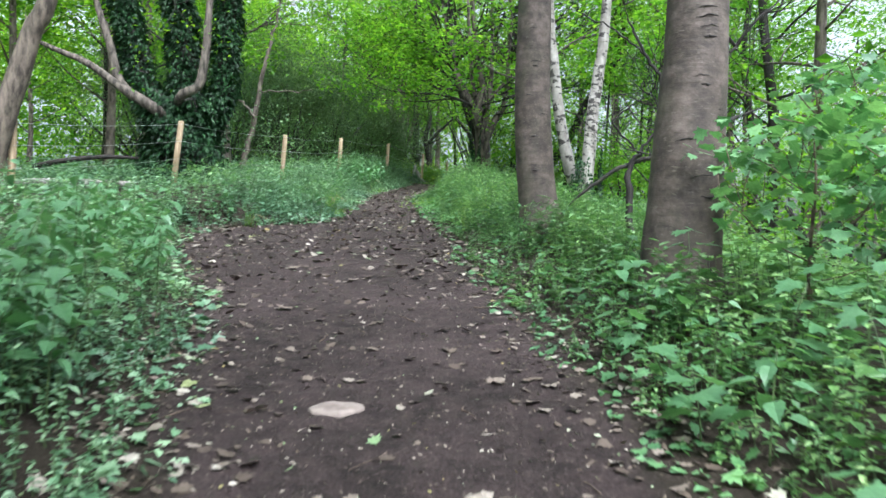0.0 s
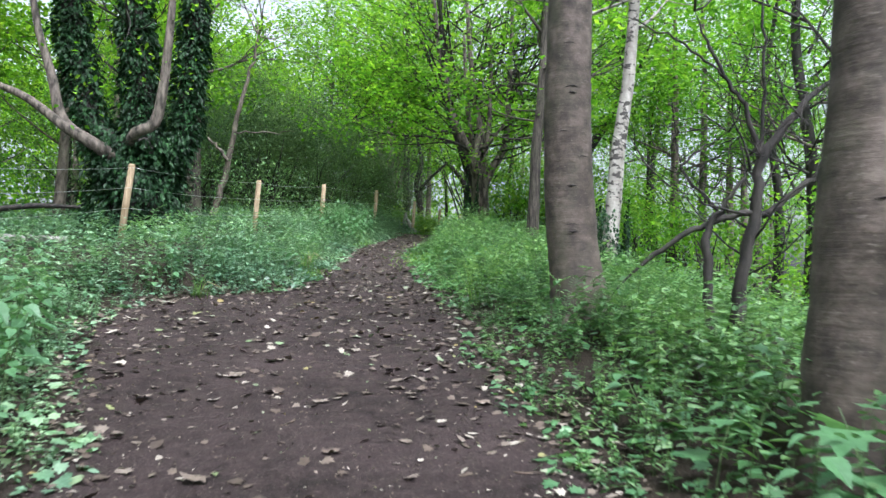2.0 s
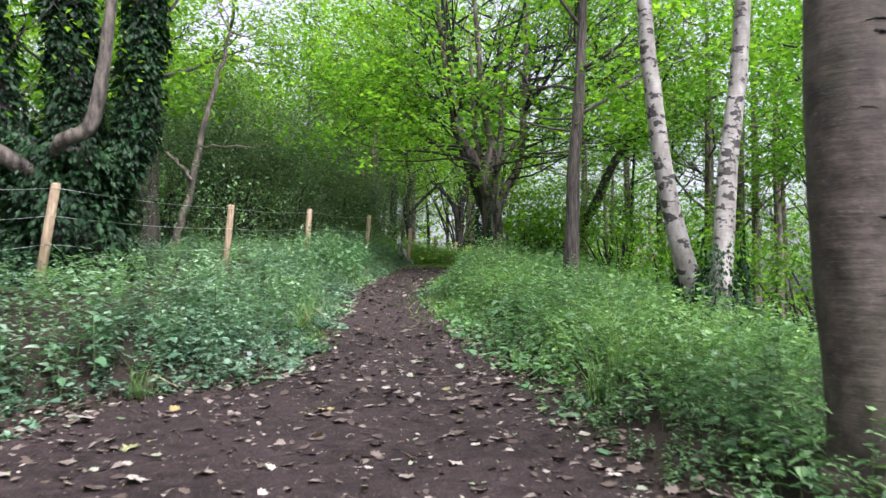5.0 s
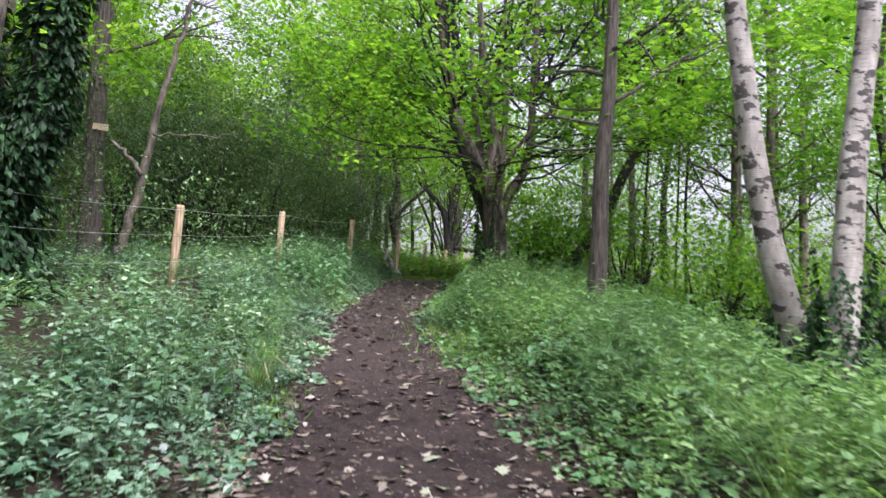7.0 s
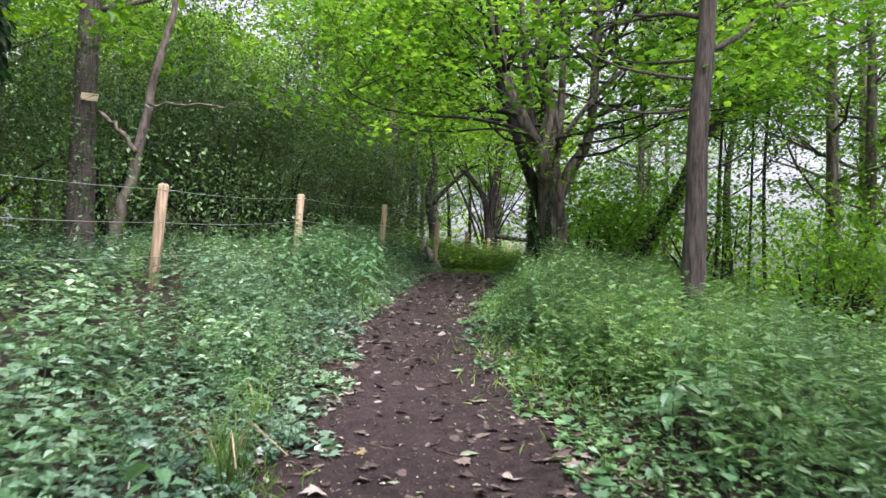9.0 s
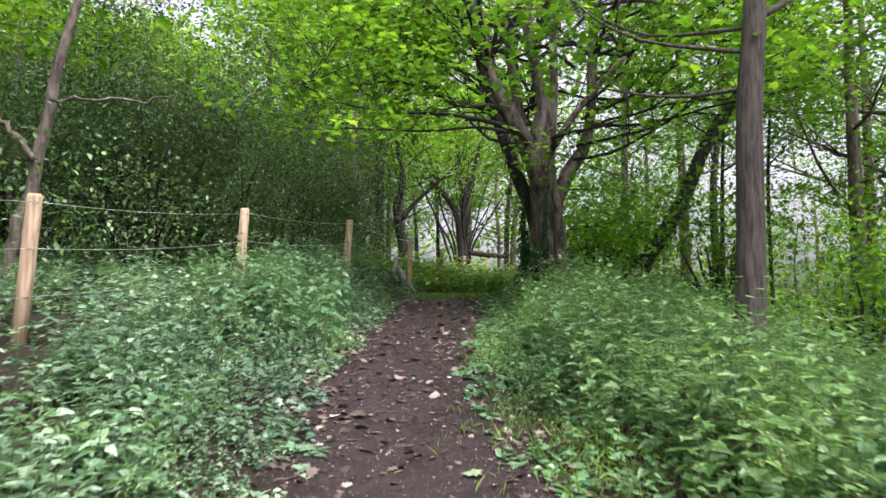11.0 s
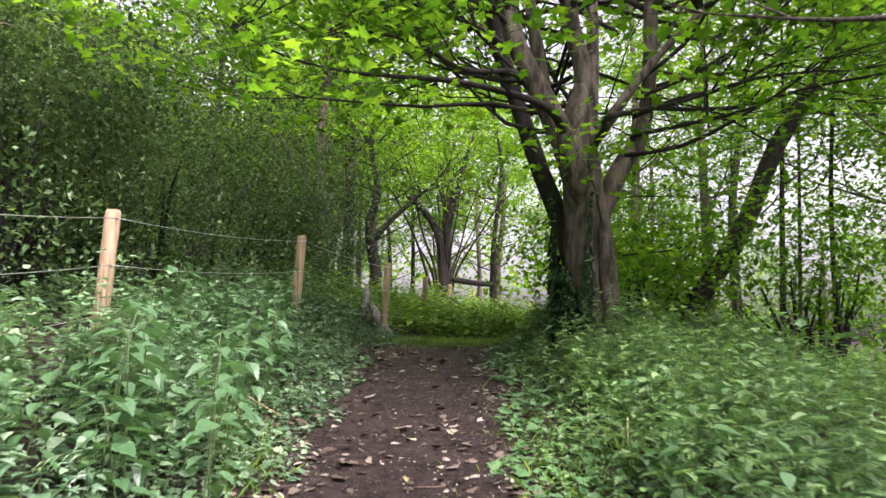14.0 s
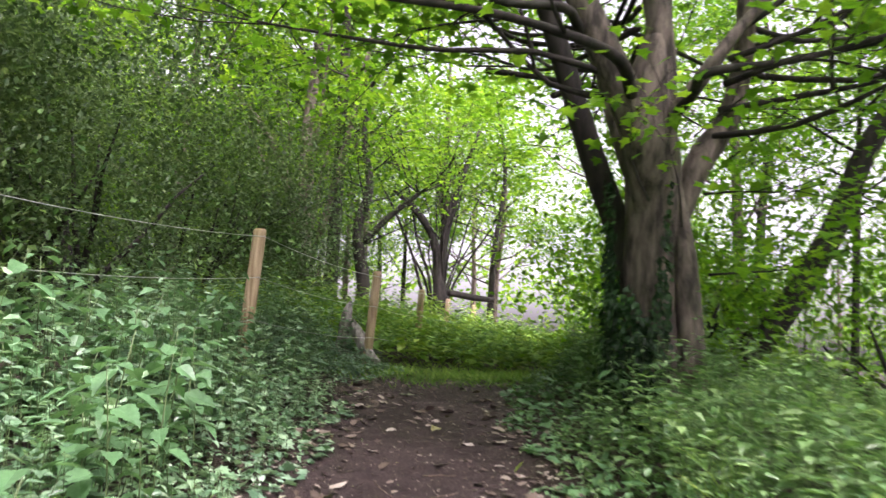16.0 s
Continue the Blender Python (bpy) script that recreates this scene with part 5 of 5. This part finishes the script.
def grey_stump():
    """Broken grey stub and a slab of dead wood leaning beside the fence."""
    rng = np.random.default_rng(5)
    x, y = -1.25, 31.9
    g = on(x, y)
    e = base("dead_stump", x, y, g, "weathered pale grey broken stump among nettles by the fence", "stump")
    ln = [(x, y, g - 0.1, 0.17), (x, y, g + 0.25, 0.1), (x + 0.01, y, g + 0.5, 0.085), (x + 0.03, y, g + 0.66, 0.06), (x + 0.05, y, g + 0.76, 0.02)]
    v, q, c = tube(smooth_line(ln, 14), 10, rng, 0.14)
    link("stub", v, [q, c], DEADWOOD, e)
    ln = [(x + 0.08, y - 0.1, g + 0.5, 0.05), (x + 0.2, y - 0.2, g + 0.3, 0.08), (x + 0.32, y - 0.3, g + 0.08, 0.08), (x + 0.42, y - 0.35, g - 0.05, 0.08)]
    v, q, c = tube(smooth_line(ln, 12), 10, rng, 0.14)
    link("slab", v, [q, c], DEADWOOD, e)


grey_stump()


def fallen_log(points, label, bark, seed, name="fallen_branch"):
    rng = np.random.default_rng(seed)
    v, q, c = tube(smooth_line(points, 16), 9, rng, 0.1)
    tagged(link(name, v, [q, c], bark), label, "fallen wood")


fallen_log(LINES["far_log"], "dark broken bough jutting from the tree by the fence end", DARK_OR_SHADED_BARK, 1, "broken_bough")
fallen_log([(-9.3, 17.2, on(-9.3, 17.2, 0.35), 0.07), (-8.6, 17.0, on(-8.6, 17.0, 0.5), 0.06), (-7.8, 17.3, on(-7.8, 17.3, 0.62), 0.05), (-7.1, 17.6, on(-7.1, 17.6, 0.6), 0.03)],
           "dark fallen branch lying beside the ivy-clad tree", DARK_OR_SHADED_BARK, 2)
fallen_log([(-8.6, 14.2, on(-8.6, 14.2, 0.12), 0.08), (-7.4, 14.6, on(-7.4, 14.6, 0.15), 0.09), (-6.3, 15.4, on(-6.3, 15.4, 0.1), 0.07)],
           "pale grey fallen log among the nettles", DEADWOOD, 3)


def notice_board():
    x, y, z = -7.62, 26.42, 6.45
    bm = bmesh.new()
    bmesh.ops.create_cube(bm, size=1, matrix=Matrix.Translation((x, y, z)) @ pose(0, 0, 0, 0, 8, -12) @ Matrix.Diagonal((0.36, 0.025, 0.14, 1)))
    bmesh.ops.bevel(bm, geom=bm.edges[:], offset=0.006, segments=2, affect="EDGES")
    me = bpy.data.meshes.new("board_sign")
    bm.to_mesh(me)
    bm.free()
    me.materials.append(BOARD)
    tagged(new("board_sign", me), "small blank pale board nailed to the oak trunk", "sign")


notice_board()


# ---- young maples and tall nettles close to the path: leaf by leaf ----
def leaf_mesh(shape, k, material, name="leaf"):
    t = shape[0] * k
    ob = link(name, t, shape[1], material, None, "", False)
    me = ob.data
    bpy.data.objects.remove(ob)
    return me


SAPLING_LEAF = leaf_mesh(MAPLE, 0.15, L_SAPLING)
NETTLE_LEAF = leaf_mesh(TOOTHED, 0.112, L_SAPLING)


def sapling(x, y, h, pairs, mesh, seed, name, label, group, lean=(0, 0), scale=1.0):
    rng = np.random.default_rng(seed)
    g = on(x, y)
    e = base(name, x, y, g, label, "plant", group)
    ln = [(x + lean[0] * u * u, y + lean[1] * u * u, g - 0.03 + h * u, 0.006 * (1 - 0.6 * u)) for u in np.linspace(0, 1, 6)]
    v, q, c = tube(np.array(ln), 5)
    link("stem", v, [q, c], STEM, e)
    for k in range(pairs):
        u = 0.3 + 0.7 * (k + 1) / pairs
        px, py, pz = x + lean[0] * u * u, y + lean[1] * u * u, g - 0.03 + h * u
        for s in (0, 180):
            a = seed * 67 + 90 * k + s + rng.normal(0, 18)
            off = 0.05 * scale
            ar = radians(a + 90)
            b = share("leaf", mesh, pose(px + off * math.cos(ar), py + off * math.sin(ar), pz + 0.01, rng.normal(-12, 12), rng.normal(0, 12), a), e)
            m = scale * rng.uniform(0.7, 1.2) * (1.0 if k < pairs - 1 else 0.7)
            b.scale = (m, m, m)


def young_plants():
    rng = np.random.default_rng(230)
    spots = [(1.45, 3.3, 0.55), (1.75, 3.9, 0.7), (1.3, 4.3, 0.42), (1.95, 3.2, 0.75), (2.2, 4.4, 0.8), (1.6, 5.0, 0.5), (1.3, 5.6, 0.55), (2.5, 3.8, 0.8), (1.2, 6.3, 0.45), (1.75, 2.6, 0.6), (1.35, 2.5, 0.4), (2.1, 2.7, 0.7),
             (-1.75, 2.7, 0.55), (-2.1, 3.5, 0.6), (-2.5, 4.6, 0.6), (-2.3, 5.6, 0.65), (-2.9, 5.2, 0.7), (-2.6, 6.6, 0.6), (-3.2, 6.4, 0.65),
             (1.55, 5.6, 0.6), (1.85, 5.6, 0.75), (1.5, 6.6, 0.6), (1.75, 7.3, 0.6), (1.15, 5.0, 0.4), (1.45, 4.0, 0.6), (2.0, 3.6, 0.85), (2.4, 3.2, 0.9), (2.6, 4.6, 0.9), (2.9, 4.0, 0.9), (1.25, 3.6, 0.4), (1.1, 7.2, 0.45), (2.6, 5.6, 0.9), (3.0, 5.0, 0.9),
             (1.0, 18.6, 0.5), (0.7, 17.9, 0.45), (0.55, 19.3, 0.55), (1.3, 18.0, 0.6), (0.9, 20.3, 0.6), (0.3, 17.2, 0.4), (1.2, 21.2, 0.6)]
    for i, (x, y, h) in enumerate(spots):
        sapling(x, y, h, 5, SAPLING_LEAF if i % 3 else NETTLE_LEAF, 240 + i, "maple_seedling" if i % 3 else "nettle_plant",
                "young maple with broad pale green lobed leaves" if i % 3 else "tall nettle with toothed green leaves", "young plants beside the path",
                (rng.normal(0, 0.1), rng.normal(0, 0.1)), rng.uniform(0.95, 1.45))
    for i in range(60):
        y = rng.uniform(3.6, 9.6)
        x = float(np.interp(y, PATH_Y, PATH_L)) - rng.uniform(0.3, 1.5)
        sapling(x, y, rng.uniform(0.65, 0.95) * (1.15 if y < 7 else 0.9), 7, NETTLE_LEAF, 500 + i, "nettle_plant", "tall nettle with toothed green leaves", "young plants beside the path",
                (rng.normal(0, 0.1), rng.normal(0, 0.1)), rng.uniform(1.0, 1.4))
    for i in range(64):
        x, y = rng.uniform(-3.3, -2.15), rng.uniform(22.6, 29)
        sapling(x, y, rng.uniform(0.6, 1.05), 7, NETTLE_LEAF, 400 + i, "nettle_plant", "tall nettle with toothed green leaves", "young plants beside the path",
                (rng.normal(0, 0.1), rng.normal(0, 0.1)), rng.uniform(1.0, 1.4))
    for i in range(46):
        side = -1 if i % 2 else 1
        x, y, d = scatter(rng, 1, side, 0.35, 1.3, 8, 29)
        sapling(float(x[0]), float(y[0]), rng.uniform(0.45, 0.75), 5, NETTLE_LEAF, 300 + i, "nettle_plant", "tall nettle with toothed green leaves", "young plants beside the path",
                (rng.normal(0, 0.1), rng.normal(0, 0.1)), rng.uniform(0.8, 1.2))


young_plants()
def maple_sapling(x, y, h, seed, label):
    g = on(x, y)
    line = [(x, y, g, 0.016), (x - 0.08, y - 0.1, g + 0.35 * h, 0.013), (x - 0.12, y - 0.25, g + 0.7 * h, 0.009), (x - 0.2, y - 0.35, g + h, 0.005)]
    rng = np.random.default_rng(seed)
    limbs = []
    for i in range(9):
        u = 0.3 + 0.08 * i
        a = 2.4 * i + rng.uniform(-0.4, 0.4)
        limbs.append(((x - 0.15 * u, y - 0.32 * u, g + h * u), (math.cos(a), math.sin(a), 0.2), 0.65 * (1.15 - 0.5 * u), 0.006, 1))
    tree("maple_sapling", label, [line], TWIG, limbs, L_SAPLING, 8, 0.16, 0.125, seed, MAPLE, seg=6, droop=-24, category="sapling")


maple_sapling(2.55, 5.2, 1.5, 18, "slim maple sapling with broad leaves beside the beech trunk")
maple_sapling(3.0, 6.1, 1.9, 19, "tall maple sapling with pale broad leaves on the slope")
maple_sapling(3.3, 4.8, 1.6, 20, "leafy maple sapling among herbs on the slope")
